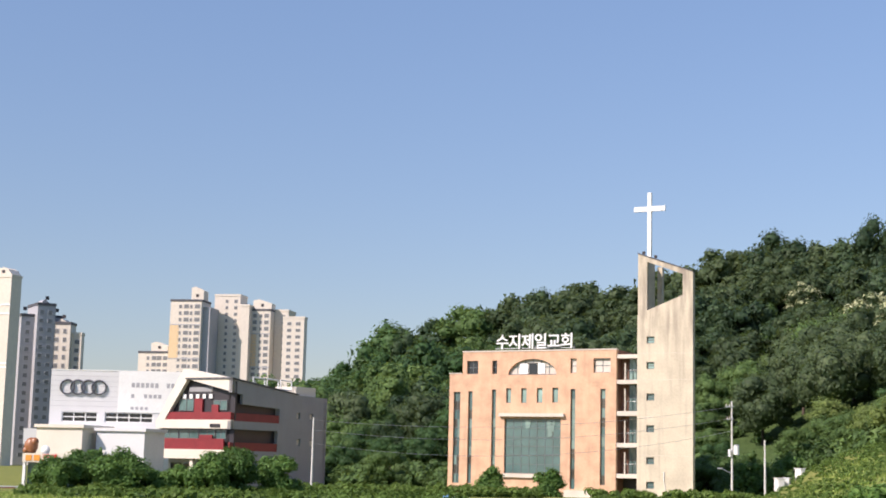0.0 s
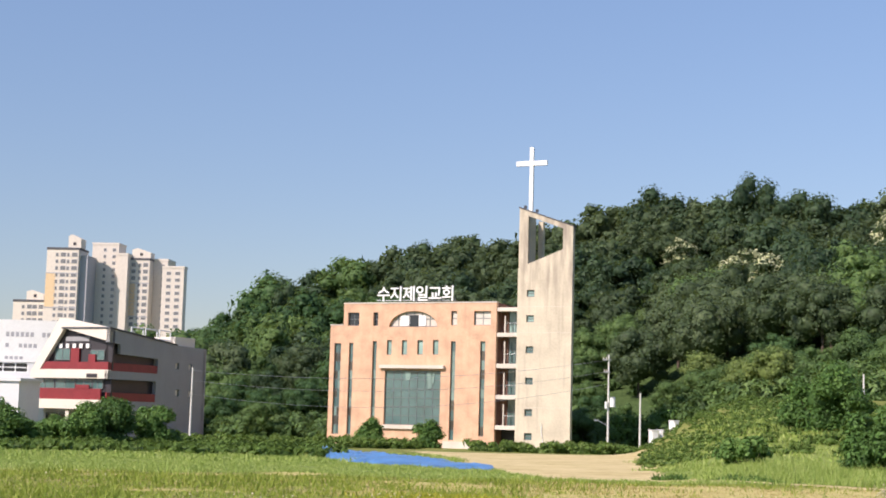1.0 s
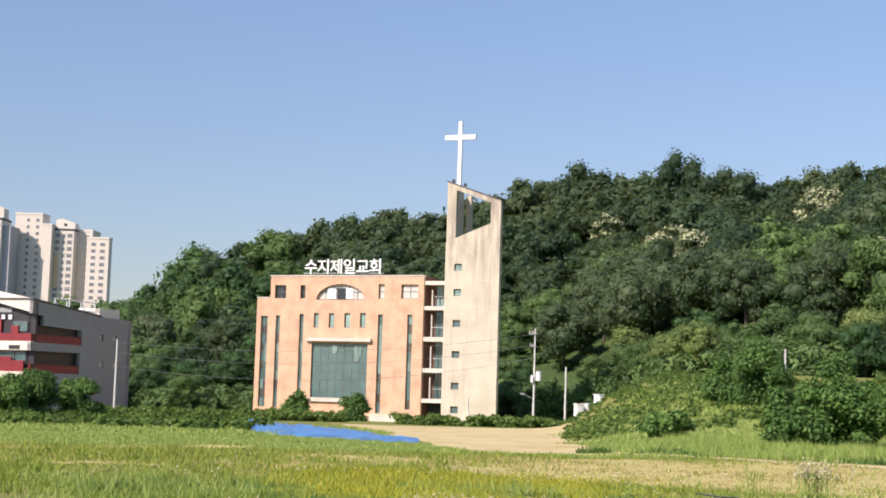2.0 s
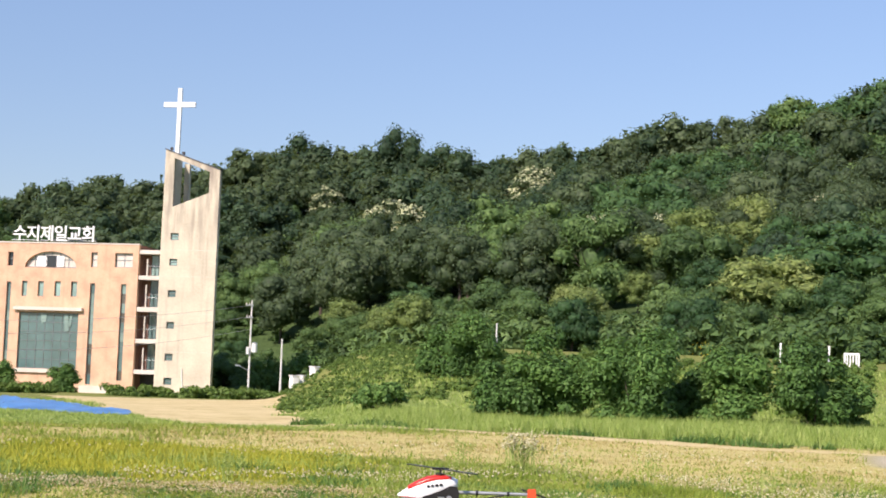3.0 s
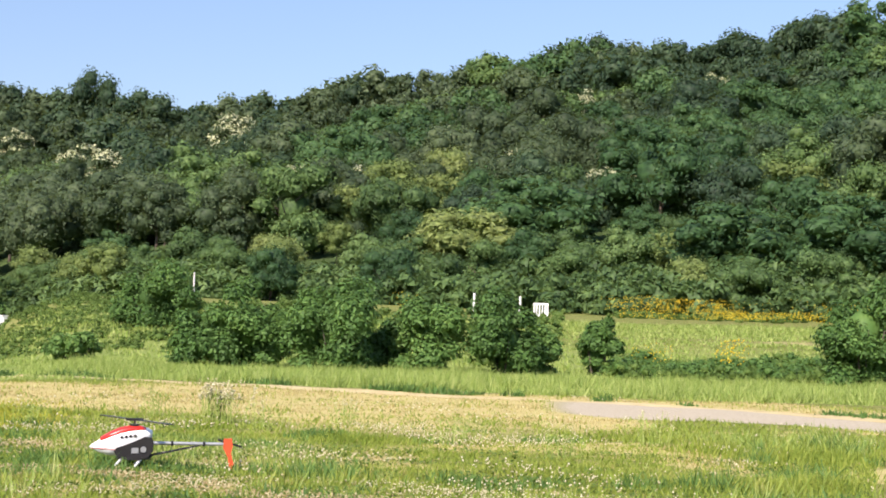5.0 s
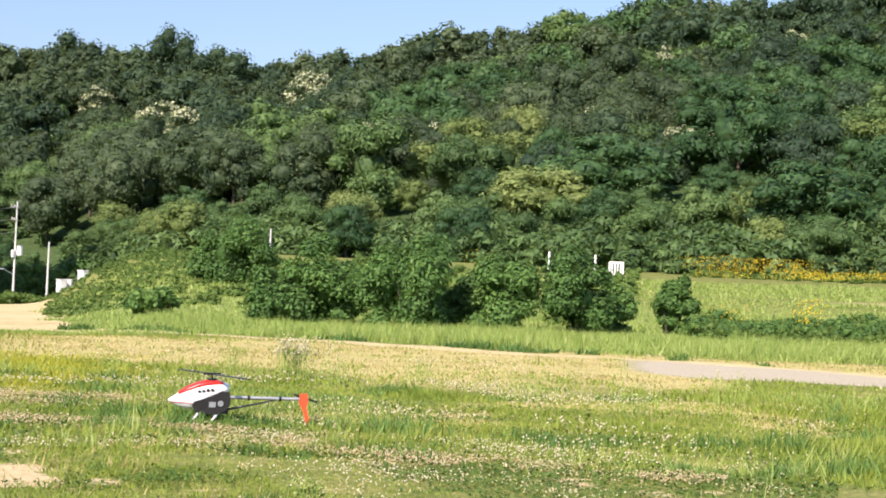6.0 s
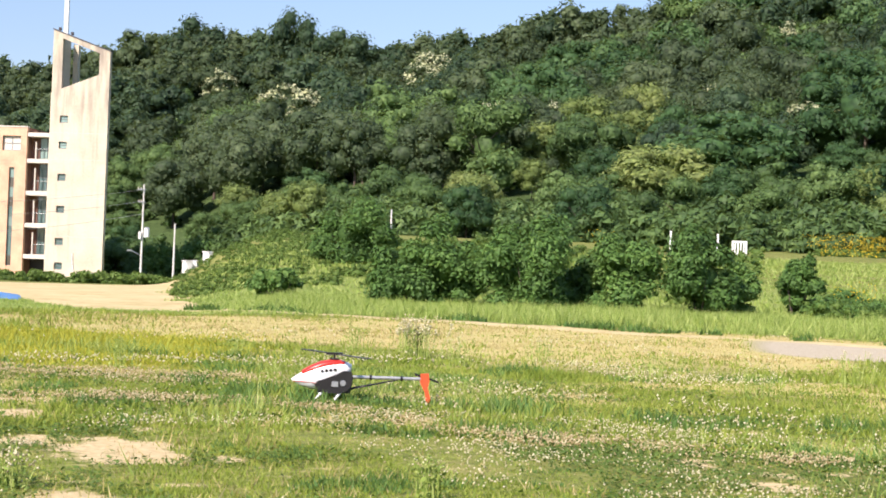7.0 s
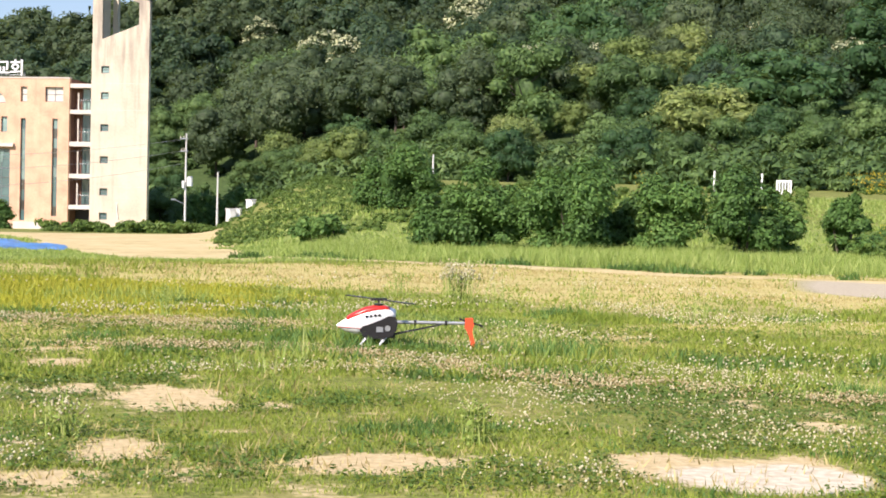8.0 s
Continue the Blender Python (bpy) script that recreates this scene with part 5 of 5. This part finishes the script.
lay("verge_tufts", "dark tufts of weeds along the verge of the lane", BUSHLEAF,
    blades(30000, (10, 48), (33, 48), lambda x, y: 0.13 * clump(x, y), 0.03, 5, 0.1, verge, 78))


def clover_leaves(n, az_rng, r_rng, size, seed):
    gg = np.random.default_rng(seed)
    az = np.radians(gg.uniform(*az_rng, n))
    r = np.sqrt(gg.uniform(r_rng[0] ** 2, r_rng[1] ** 2, n))
    x, y = r * np.sin(az), r * np.cos(az)
    ok = (vnoise(x, y, 0.8, 51) + 0.5 * vnoise(x, y, 0.25, 53) + gg.normal(0, 0.08, n) > 0.8) & (cover(x, y)[0] < 0.6) & (cover(x, y)[1] < 0.5)
    x, y = x[ok], y[ok]
    c = np.stack([x, y, height(x, y) + gg.uniform(0.01, 0.06, len(x))], -1)
    return leaf_quads(gg, c, np.tile((0.0, 0.0, 1.0), (len(x), 1)), size)


lay("clover_leaves", "low dark green clover leaves in patches", VINE,
    clover_leaves(40000, (-2, 42), (7.9, 13), 0.02, 61), clover_leaves(26000, (-4, 46), (12.5, 20), 0.03, 62))

OCT_V = np.array([(1, 0, 0), (-1, 0, 0), (0, 1, 0), (0, -1, 0), (0, 0, 1), (0, 0, -1)], float)
OCT_F = np.array([(0, 2, 4), (2, 1, 4), (1, 3, 4), (3, 0, 4), (2, 0, 5), (1, 2, 5), (3, 1, 5), (0, 3, 5)])


def heads(n, az_rng, r_rng, size, lift, keep, seed):
    gg = np.random.default_rng(seed)
    az = np.radians(gg.uniform(*az_rng, n))
    r = np.sqrt(gg.uniform(r_rng[0] ** 2, r_rng[1] ** 2, n))
    x, y = r * np.sin(az), r * np.cos(az)
    ok = keep(x, y, gg)
    x, y = x[ok], y[ok]
    z = height(x, y) + lift * gg.uniform(0.5, 1.2, len(x))
    c = np.stack([x, y, z], -1)
    s = size * gg.uniform(0.6, 1.3, (len(x), 1, 1))
    v = (c[:, None] + OCT_V[None] * s).reshape(-1, 3)
    f = (OCT_F[None] + 6 * np.arange(len(x))[:, None, None]).reshape(-1, 3)
    return v, f


def strip(x, y):
    """The band of spent clover across the near meadow, and its neighbours."""
    r, az = np.hypot(x, y), np.degrees(np.arctan2(x, y))
    line = np.interp(az, (4, 17, 24, 34), (16.2, 15.2, 13.2, 12.6))
    return np.exp(-((r - line) / 0.4) ** 2) * step(5, 10, az) + 0.45 * np.exp(-((r - line - 3.2) / 0.9) ** 2) * (1 - step(20, 24, az))


lay("clover_flowers", "white clover flower heads dotted through the grass", CLOVER,
    heads(20000, (-2, 42), (8, 15), 0.009, 0.05, lambda x, y, q: (vnoise(x, y, 0.9, 21) + q.normal(0, 0.1, len(x)) > 0.74) & (cover(x, y)[0] < 0.3), 31),
    heads(16000, (-2, 46), (14, 24), 0.013, 0.1, lambda x, y, q: vnoise(x, y, 1.6, 22) + q.normal(0, 0.06, len(x)) > 0.78, 32),
    heads(2500, (-10, 48), (22, 36), 0.018, 0.16, lambda x, y, q: vnoise(x, y, 2.4, 23) + q.normal(0, 0.06, len(x)) > 0.76, 33))
lay("spent_clover", "tan faded clover heads in drifts", BROWNCLOVER,
    heads(95000, (2, 38), (11.5, 20), 0.0105, 0.05, lambda x, y, q: q.random(len(x)) < strip(x, y) * (0.35 + 1.3 * (vnoise(x, y, 0.5, 24) > 0.42)) * 0.7, 34))


def stand(name, label, az, r, n, h, spread, flower, size, seed):
    """A clump of flowering weeds: stems and small flower heads."""
    x, y = polar(az, r)
    z = ground_z(x, y)
    gg = np.random.default_rng(seed)
    ob = thing(name, pose(x, y, z), label, "weeds", "flowering weeds")
    bm = bmesh.new()
    tips = []
    for _ in range(n):
        bx, by = gg.normal(0, spread, 2)
        tip = Vector((bx * 1.3 + gg.normal(0, 0.04), by * 1.3 + gg.normal(0, 0.04), h * gg.uniform(0.6, 1.05)))
        rod(bm, (bx, by, -0.02), tip, 0.005, 0.003, 3)
        tips.append(tip)
    tagged(part("stem", bm, TALL, ob), kind="stuff")
    c = np.concatenate([np.array(t)[None] * (1, 1, 1) + gg.normal(0, 0.03, (5, 3)) - (0, 0, 0.02) for t in tips])
    v = (c[:, None] + OCT_V[None] * size).reshape(-1, 3)
    f = (OCT_F[None] + 6 * np.arange(len(c))[:, None, None]).reshape(-1, 3)
    hd = new("blossom", mesh_from("blossom", v, f, flower))
    tagged(hd, kind="stuff").parent = ob
    lv = np.stack([gg.normal(0, spread, n * 7), gg.normal(0, spread, n * 7), gg.uniform(0, h * 0.75, n * 7)], -1)
    v, f = leaf_quads(gg, lv, gg.normal(0, 1, (n * 7, 3)), 0.022)
    lf = new("foliage", mesh_from("foliage", v, f, TALL))
    tagged(lf, kind="stuff").parent = ob
    return ob


stand("fleabane", "tall white flowering fleabane clump in the meadow", 21.45, 24.5, 70, 0.66, 0.15, CLOVER, 0.018, 71)
for i, (a, r, h, s) in enumerate(((19.2, 26, 0.5, 0.1), (23.2, 23, 0.45, 0.16), (30.5, 21, 0.4, 0.14), (34.5, 19, 0.42, 0.12), (10.5, 20, 0.42, 0.1), (26.2, 25, 0.45, 0.12), (14.6, 23, 0.4, 0.1), (38, 22, 0.5, 0.15), (22.2, 9.6, 0.28, 0.05), (6.6, 9.8, 0.3, 0.06))):
    stand("meadow_weed", "upright green weed with small pale flowers", a, r, 18, h, s, CLOVER if i % 2 else TALL, 0.01, 72 + i)

# ---- yellow flowers on the terrace ----
def yellow_band(n, az_rng, r_rng, size, lift, seed, keep):
    return heads(n, az_rng, r_rng, size, lift, keep, seed)


lay("yellow_flowers", "bright yellow coreopsis drifts below the wood", YELLOW,
    yellow_band(19000, (35.8, 46.5), (104, 121), 0.036, 1.3, 91, lambda x, y, q: 0.7 * vnoise(x, y, 5, 31) + 0.55 * vnoise(x, y, 1.4, 35) + q.normal(0, 0.2, len(x)) > 0.93),
    yellow_band(4000, (36.5, 44.5), (100, 112), 0.036, 0.7, 92, lambda x, y, q: vnoise(x, y, 3, 33) + q.normal(0, 0.15, len(x)) > 0.72),
    yellow_band(900, (39.9, 41.6), (60.5, 63.5), 0.04, 1.45, 93, lambda x, y, q: q.random(len(x)) < np.exp(-((x - polar(40.7, 62)[0]) ** 2 + (y - polar(40.7, 62)[1]) ** 2) / 0.18)),
    yellow_band(900, (27.2, 29.4), (90, 98), 0.035, 1.5, 94, lambda x, y, q: q.random(len(x)) < 0.6 * np.exp(-((x - polar(28.3, 94)[0]) ** 2 + (y - polar(28.3, 94)[1]) ** 2) / 0.7)),
    yellow_band(260, (37.0, 38.6), (63, 65), 0.03, 1.0, 95, lambda x, y, q: q.random(len(x)) < 0.3))
thicket("flower_leaves", "leafy stems beneath the yellow flowers", 90, lambda q: (q.uniform(36.4, 43.8), q.uniform(109, 119)), (1.1, 1.1, 0.5), 160, 0.12, VINE, (0.5, 1.0), 650)


# ---- poles, boxes and the gate ----
def utility_pole(az, r, h, label, arms=True):
    x, y = polar(az, r)
    ob = thing("utility_pole", pose(x, y, ground_z(x, y), 0, 0, -az), label, "pole", "poles by the lane")
    part("shaft", rod(bmesh.new(), (0, 0, -0.5), (0, 0, h), 0.12 if h > 4 else 0.06, 0.07 if h > 4 else 0.045, 12), POLE, ob)
    if arms:
        for z, w in ((h - 0.5, 0.6), (h - 1.7, 0.5)):
            part("crossarm", boxm(-w, w * 0.3, -0.14, -0.06, z - 0.05, z + 0.05), STEEL, ob)
            for k in (-w + 0.08, -w * 0.4):
                part("insulator", rod(bmesh.new(), (k, -0.1, z + 0.05), (k, -0.1, z + 0.25), 0.05, 0.03), SLAB, ob)
        tr = part("transformer", rod(bmesh.new(), (0.42, -0.1, h * 0.47), (0.42, -0.1, h * 0.47 + 0.85), 0.27, 0.27, 14), WHITE, ob, "white transformer drum")
        part("lid", rod(bmesh.new(), (0.42, -0.1, h * 0.47 + 0.85), (0.42, -0.1, h * 0.47 + 0.95), 0.29, 0.2, 14), STEEL, tr)
        part("meter_box", boxm(-0.35, -0.12, -0.25, -0.1, h * 0.45, h * 0.45 + 0.7), WHITE, ob)
        part("street_light_arm", rod(bmesh.new(), (0, 0, h * 0.28), (-0.95, -0.2, h * 0.33), 0.04), STEEL, ob)
        part("street_light_head", boxm(-1.35, -0.9, -0.3, -0.1, h * 0.325, h * 0.34), STEEL, ob)
    return ob


utility_pole(11.0, 146, 9.5, "concrete utility pole with a white transformer and crossarms")
utility_pole(12.2, 143, 5.8, "plain slim concrete post beside the lane", False)
utility_pole(-4.75, 136, 6.8, "concrete utility pole before the grey building", False)
utility_pole(20.35, 80, 2.6, "short pale post among the bushes", False)


def cable(p, q, sag):
    """A hanging wire between two points."""
    p, q = Vector(p), Vector(q)
    pts = [p.lerp(q, k) - Vector((0, 0, 4 * sag * k * (1 - k))) for k in np.linspace(0, 1, 15)]
    cu = bpy.data.curves.new("power_cable", "CURVE")
    cu.dimensions, cu.bevel_depth, cu.bevel_resolution = "3D", 0.014, 0
    sp = cu.splines.new("POLY")
    sp.points.add(len(pts) - 1)
    for pt, co in zip(sp.points, pts):
        pt.co = (*co, 1)
    tmp = new("wire", cu)
    me = bpy.data.meshes.new_from_object(tmp.evaluated_get(bpy.context.evaluated_depsgraph_get()))
    bpy.data.objects.remove(tmp)
    me.materials.clear()
    me.materials.append(STEEL)
    ob = new("power_cable", me)
    return tagged(ob, "thin dark overhead cable between the utility poles", "cable", "overhead cables")


for lift, sag in ((7.7, 1.2), (6.6, 1.4), (5.4, 1.7)):
    cable((*polar(11.0, 145.9), lift), (*polar(-4.75, 135.9), min(lift - 2.2, 5.3)), sag)


def cabinet(az, r, w, h, turn, label, z=0.0):
    x, y = polar(az, r)
    ob = thing("white_cabinet", pose(x, y, ground_z(x, y) + z, 0, 0, -az + turn), label, "cabinet")
    part("body", boxm(-w / 2, w / 2, -0.4, 0.4, -0.2, h), WHITE, ob)
    part("lid", boxm(-w / 2 - 0.05, w / 2 + 0.05, -0.45, 0.45, h, h + 0.08), SHEET, ob)
    part("door", boxm(-w / 2 + 0.08, w / 2 - 0.08, -0.43, -0.404, 0.1, h - 0.1), SHEET, ob)
    return ob


cabinet(12.72, 118, 0.55, 1.1, 20, "white steel cabinet on the mound")
cabinet(13.0, 119, 0.4, 0.8, -10, "white steel cabinet with a pale door on the mound")
cabinet(13.46, 112, 0.35, 0.6, 30, "small white steel box on the mound")

x, y = polar(31.9, 98)
gate = thing("white_gate", pose(x, y, ground_z(x, y), 0, 0, -32), "white steel frame gate with slatted leaf", "gate")
GATE = ((-1.55, 1.7), (0.0, 1.05), (1.45, 1.6), (2.4, 1.2), (3.25, 1.2))
for gx, gh in GATE:
    part("post", boxm(gx - 0.06, gx + 0.06, -0.06, 0.06, -0.3, gh), WHITE, gate)
part("rail", boxm(-1.49, -0.06, -0.04, 0.04, 1.0, 1.1), WHITE, gate)
part("rail", boxm(2.46, 3.19, -0.04, 0.04, 1.08, 1.2), WHITE, gate)
part("rail", boxm(2.46, 3.19, -0.04, 0.04, 0.3, 0.4), WHITE, gate)
for k in range(4):
    part("slat", boxm(2.52 + k * 0.18, 2.6 + k * 0.18, -0.03, 0.03, 0.4, 1.08), WHITE, gate)
part("panel", prism(bmesh.new(), [(-0.55, 0.2), (0.35, 0.2), (0.35, 0.8), (-0.05, 1.1), (-0.55, 0.75)], -0.2, -0.12), WHITE, gate, "white sheet panel")


# ---- blue tarpaulin on the ground ----
def tarpaulin():
    n, m = 90, 22
    front = ((0.35, 72), (0.95, 63), (2.2, 58.5), (4.3, 55), (5.6, 54), (6.75, 53))
    back = ((0.12, 96), (1.4, 90), (3.0, 80), (4.6, 70), (5.8, 63), (6.7, 57))
    gg = np.random.default_rng(5)
    u = np.linspace(0, 1, n)
    k = np.linspace(0, 1, 6)
    fa, fr_ = np.interp(u, k, [p[0] for p in front]), np.interp(u, k, [p[1] for p in front])
    ba, br = np.interp(u, k, [p[0] for p in back]), np.interp(u, k, [p[1] for p in back])
    w = np.linspace(0, 1, m)[:, None]
    az, r = fa * (1 - w) + ba * w, fr_ * (1 - w) + br * w
    az, r = az + 0.05 * np.sin(u * 60), r + 0.5 * np.sin(u * 37 + 1) * (1 - w)
    x, y = r * np.sin(np.radians(az)), r * np.cos(np.radians(az))
    z = height(x, y) - 0.03 + np.sin(np.pi * np.clip(w, 0.0, 1.0)) ** 0.4 * (0.03 + (1 - 0.75 * u) * (0.3 * vnoise(x, y, 2.2, 41) ** 2 + 0.2 * vnoise(x, y, 0.8, 43) + 0.22 * vnoise(x, y, 0.35, 45)))
    bm = bmesh.new()
    for side in (0, -0.03):
        vs = [[bm.verts.new((x[j, i], y[j, i], z[j, i] + side)) for i in range(n)] for j in range(m)]
        for j in range(m - 1):
            for i in range(n - 1):
                bm.faces.new((vs[j][i], vs[j][i + 1], vs[j + 1][i + 1], vs[j + 1][i]))
    for f in bm.faces:
        f.smooth = True
    ob = new("tarpaulin", mesh_of("tarpaulin", bm, TARP))
    return tagged(ob, "crumpled blue plastic tarpaulin spread on the grass", "tarpaulin")


tarpaulin()


# ---- model helicopter at rest in the meadow ----
hx, hy = polar(18.25, 16.0)
heli = thing("model_helicopter", pose(hx, hy, ground_z(hx, hy) + 0.012, 0, 0, -18.5), "red and white model helicopter with orange tail fin on the grass", "helicopter")


def loft(sections, n=16):
    """A smooth hull through cross-sections (x, middle z, half width, half height)."""
    bm = bmesh.new()
    ringv = [[bm.verts.new((x, hw * math.cos(k), zc + hh * math.sin(k))) for k in np.linspace(0, 2 * math.pi, n, endpoint=False)] for x, zc, hw, hh in sections]
    for a, b in zip(ringv, ringv[1:]):
        for i in range(n):
            bm.faces.new((a[i], a[(i + 1) % n], b[(i + 1) % n], b[i]))
    bm.faces.new(ringv[0][::-1])
    bm.faces.new(ringv[-1])
    for f in bm.faces:
        f.smooth = True
    return bm


canopy = part("canopy", loft(((-0.41, 0.215, 0.004, 0.005), (-0.38, 0.217, 0.03, 0.026), (-0.3, 0.222, 0.064, 0.075), (-0.2, 0.24, 0.088, 0.118), (-0.1, 0.265, 0.1, 0.14),
                              (0.0, 0.3, 0.1, 0.13), (0.1, 0.33, 0.095, 0.1), (0.18, 0.345, 0.08, 0.07), (0.225, 0.35, 0.055, 0.045))), HELIWHITE, heli, "glossy white canopy")
part("top_stripe", loft(((-0.3, 0.288, 0.05, 0.03), (-0.2, 0.335, 0.07, 0.04), (-0.1, 0.375, 0.08, 0.045), (0.0, 0.4, 0.082, 0.04), (0.1, 0.405, 0.075, 0.034), (0.16, 0.4, 0.06, 0.026))), HELIRED, canopy, "red canopy top")
part("nose_stripe", loft(((-0.385, 0.2, 0.03, 0.006), (-0.3, 0.2, 0.074, 0.008), (-0.2, 0.195, 0.085, 0.008), (-0.12, 0.18, 0.088, 0.007))), HELIRED, canopy, "thin red nose stripe")
for k in range(4):
    part("marking_bar", boxm(-0.1 + k * 0.045, -0.07 + k * 0.045, -0.108, -0.101, 0.31 + k * 0.006, 0.335 + k * 0.006), CARBON, canopy)
FLANK = [(-0.16, 0.175), (-0.12, 0.115), (-0.02, 0.088), (0.1, 0.088), (0.19, 0.12), (0.235, 0.18), (0.245, 0.26), (0.22, 0.325), (0.15, 0.33), (0.06, 0.285), (-0.05, 0.24), (-0.13, 0.215)]
bm = prism(bmesh.new(), FLANK, -0.112, -0.098)
prism(bm, FLANK, 0.098, 0.112)
box(bm, -0.13, 0.22, -0.06, 0.06, 0.09, 0.3)
frame_part = part("side_frame", bm, CARBON, heli, "black carbon side frame")
part("servo", boxm(0.02, 0.09, -0.122, -0.113, 0.16, 0.215), STEEL, frame_part)
part("motor", rod(bmesh.new(), (0.14, -0.07, 0.2), (0.14, -0.125, 0.2), 0.035, 0.03, 12), STEEL, frame_part)
for sx in (-0.1, 0.1):
    for sy in (-1, 1):
        part("skid_leg", rod(bmesh.new(), (sx + 0.03, sy * 0.05, 0.11), (sx - 0.05, sy * 0.15, 0.015), 0.016, 0.012), HELIWHITE, heli, "white landing leg")
for sy in (-1, 1):
    part("skid", rod(rod(bmesh.new(), (-0.24, sy * 0.15, 0.012), (0.2, sy * 0.15, 0.01), 0.011), (-0.3, sy * 0.15, 0.035), (-0.24, sy * 0.15, 0.012), 0.01), CARBON, heli)
boom = part("tail_boom", rod(bmesh.new(), (0.2, 0, 0.26), (1.0, 0, 0.262), 0.02, 0.017, 12), STEEL, heli)
for k in (0.42, 0.75):
    part("boom_clamp", rod(bmesh.new(), (k, 0, 0.261), (k + 0.025, 0, 0.261), 0.027, 0.027, 10), CARBON, boom)
for sy in (-1, 1):
    part("boom_strut", rod(bmesh.new(), (0.2, sy * 0.07, 0.13), (0.72, sy * 0.015, 0.245), 0.007), CARBON, heli)
part("tail_fin", prism(bmesh.new(), [(0.965, 0.32), (1.05, 0.325), (1.06, 0.24), (1.045, 0.17), (1.075, 0.06), (1.06, 0.0), (1.03, 0.005), (1.015, 0.12), (0.985, 0.18), (0.965, 0.22)], -0.02, -0.012), HELIORANGE, heli, "orange red tail fin")
part("tail_gearbox", boxm(0.985, 1.05, -0.011, 0.025, 0.24, 0.29), CARBON, heli)
tail = part("tail_rotor_hub", rod(bmesh.new(), (1.035, 0.02, 0.265), (1.035, 0.07, 0.265), 0.012), STEEL, heli)
for s in (-1, 1):
    part("tail_blade", prism(bmesh.new(), [(1.035 + s * 0.015, 0.255), (1.035 + s * 0.13, 0.215 if s > 0 else 0.295), (1.035 + s * 0.13, 0.24 if s > 0 else 0.32), (1.035 + s * 0.015, 0.275)], 0.06, 0.064), CARBON, tail)
mast = part("main_mast", rod(rod(bmesh.new(), (0.04, 0, 0.38), (0.04, 0, 0.5), 0.012), (0.04, 0, 0.435), (0.04, 0, 0.455), 0.05, 0.05, 12), CARBON, heli)
part("rotor_head", boxm(-0.05, 0.13, -0.025, 0.025, 0.488, 0.515), CARBON, mast)
turn = radians(118)
for s in (-1, 1):
    bm = bmesh.new()
    d, e = Vector((math.cos(turn) * s, math.sin(turn) * s, 0)), Vector((-math.sin(turn), math.cos(turn), 0))
    for q0, q1, w in ((0.07, 0.16, 0.02), (0.15, 0.76, 0.03)):
        corners = [Vector((0.04, 0, 0.5)) + d * a + e * b + Vector((0, 0, h)) for a in (q0, q1) for b in (-w, w) for h in (-0.004, 0.004)]
        vv = [bm.verts.new(c) for c in corners]
        for fidx in ((0, 1, 3, 2), (4, 6, 7, 5), (0, 4, 5, 1), (2, 3, 7, 6), (0, 2, 6, 4), (1, 5, 7, 3)):
            bm.faces.new([vv[i] for i in fidx])
    part("main_blade", bm, CARBON, mast)
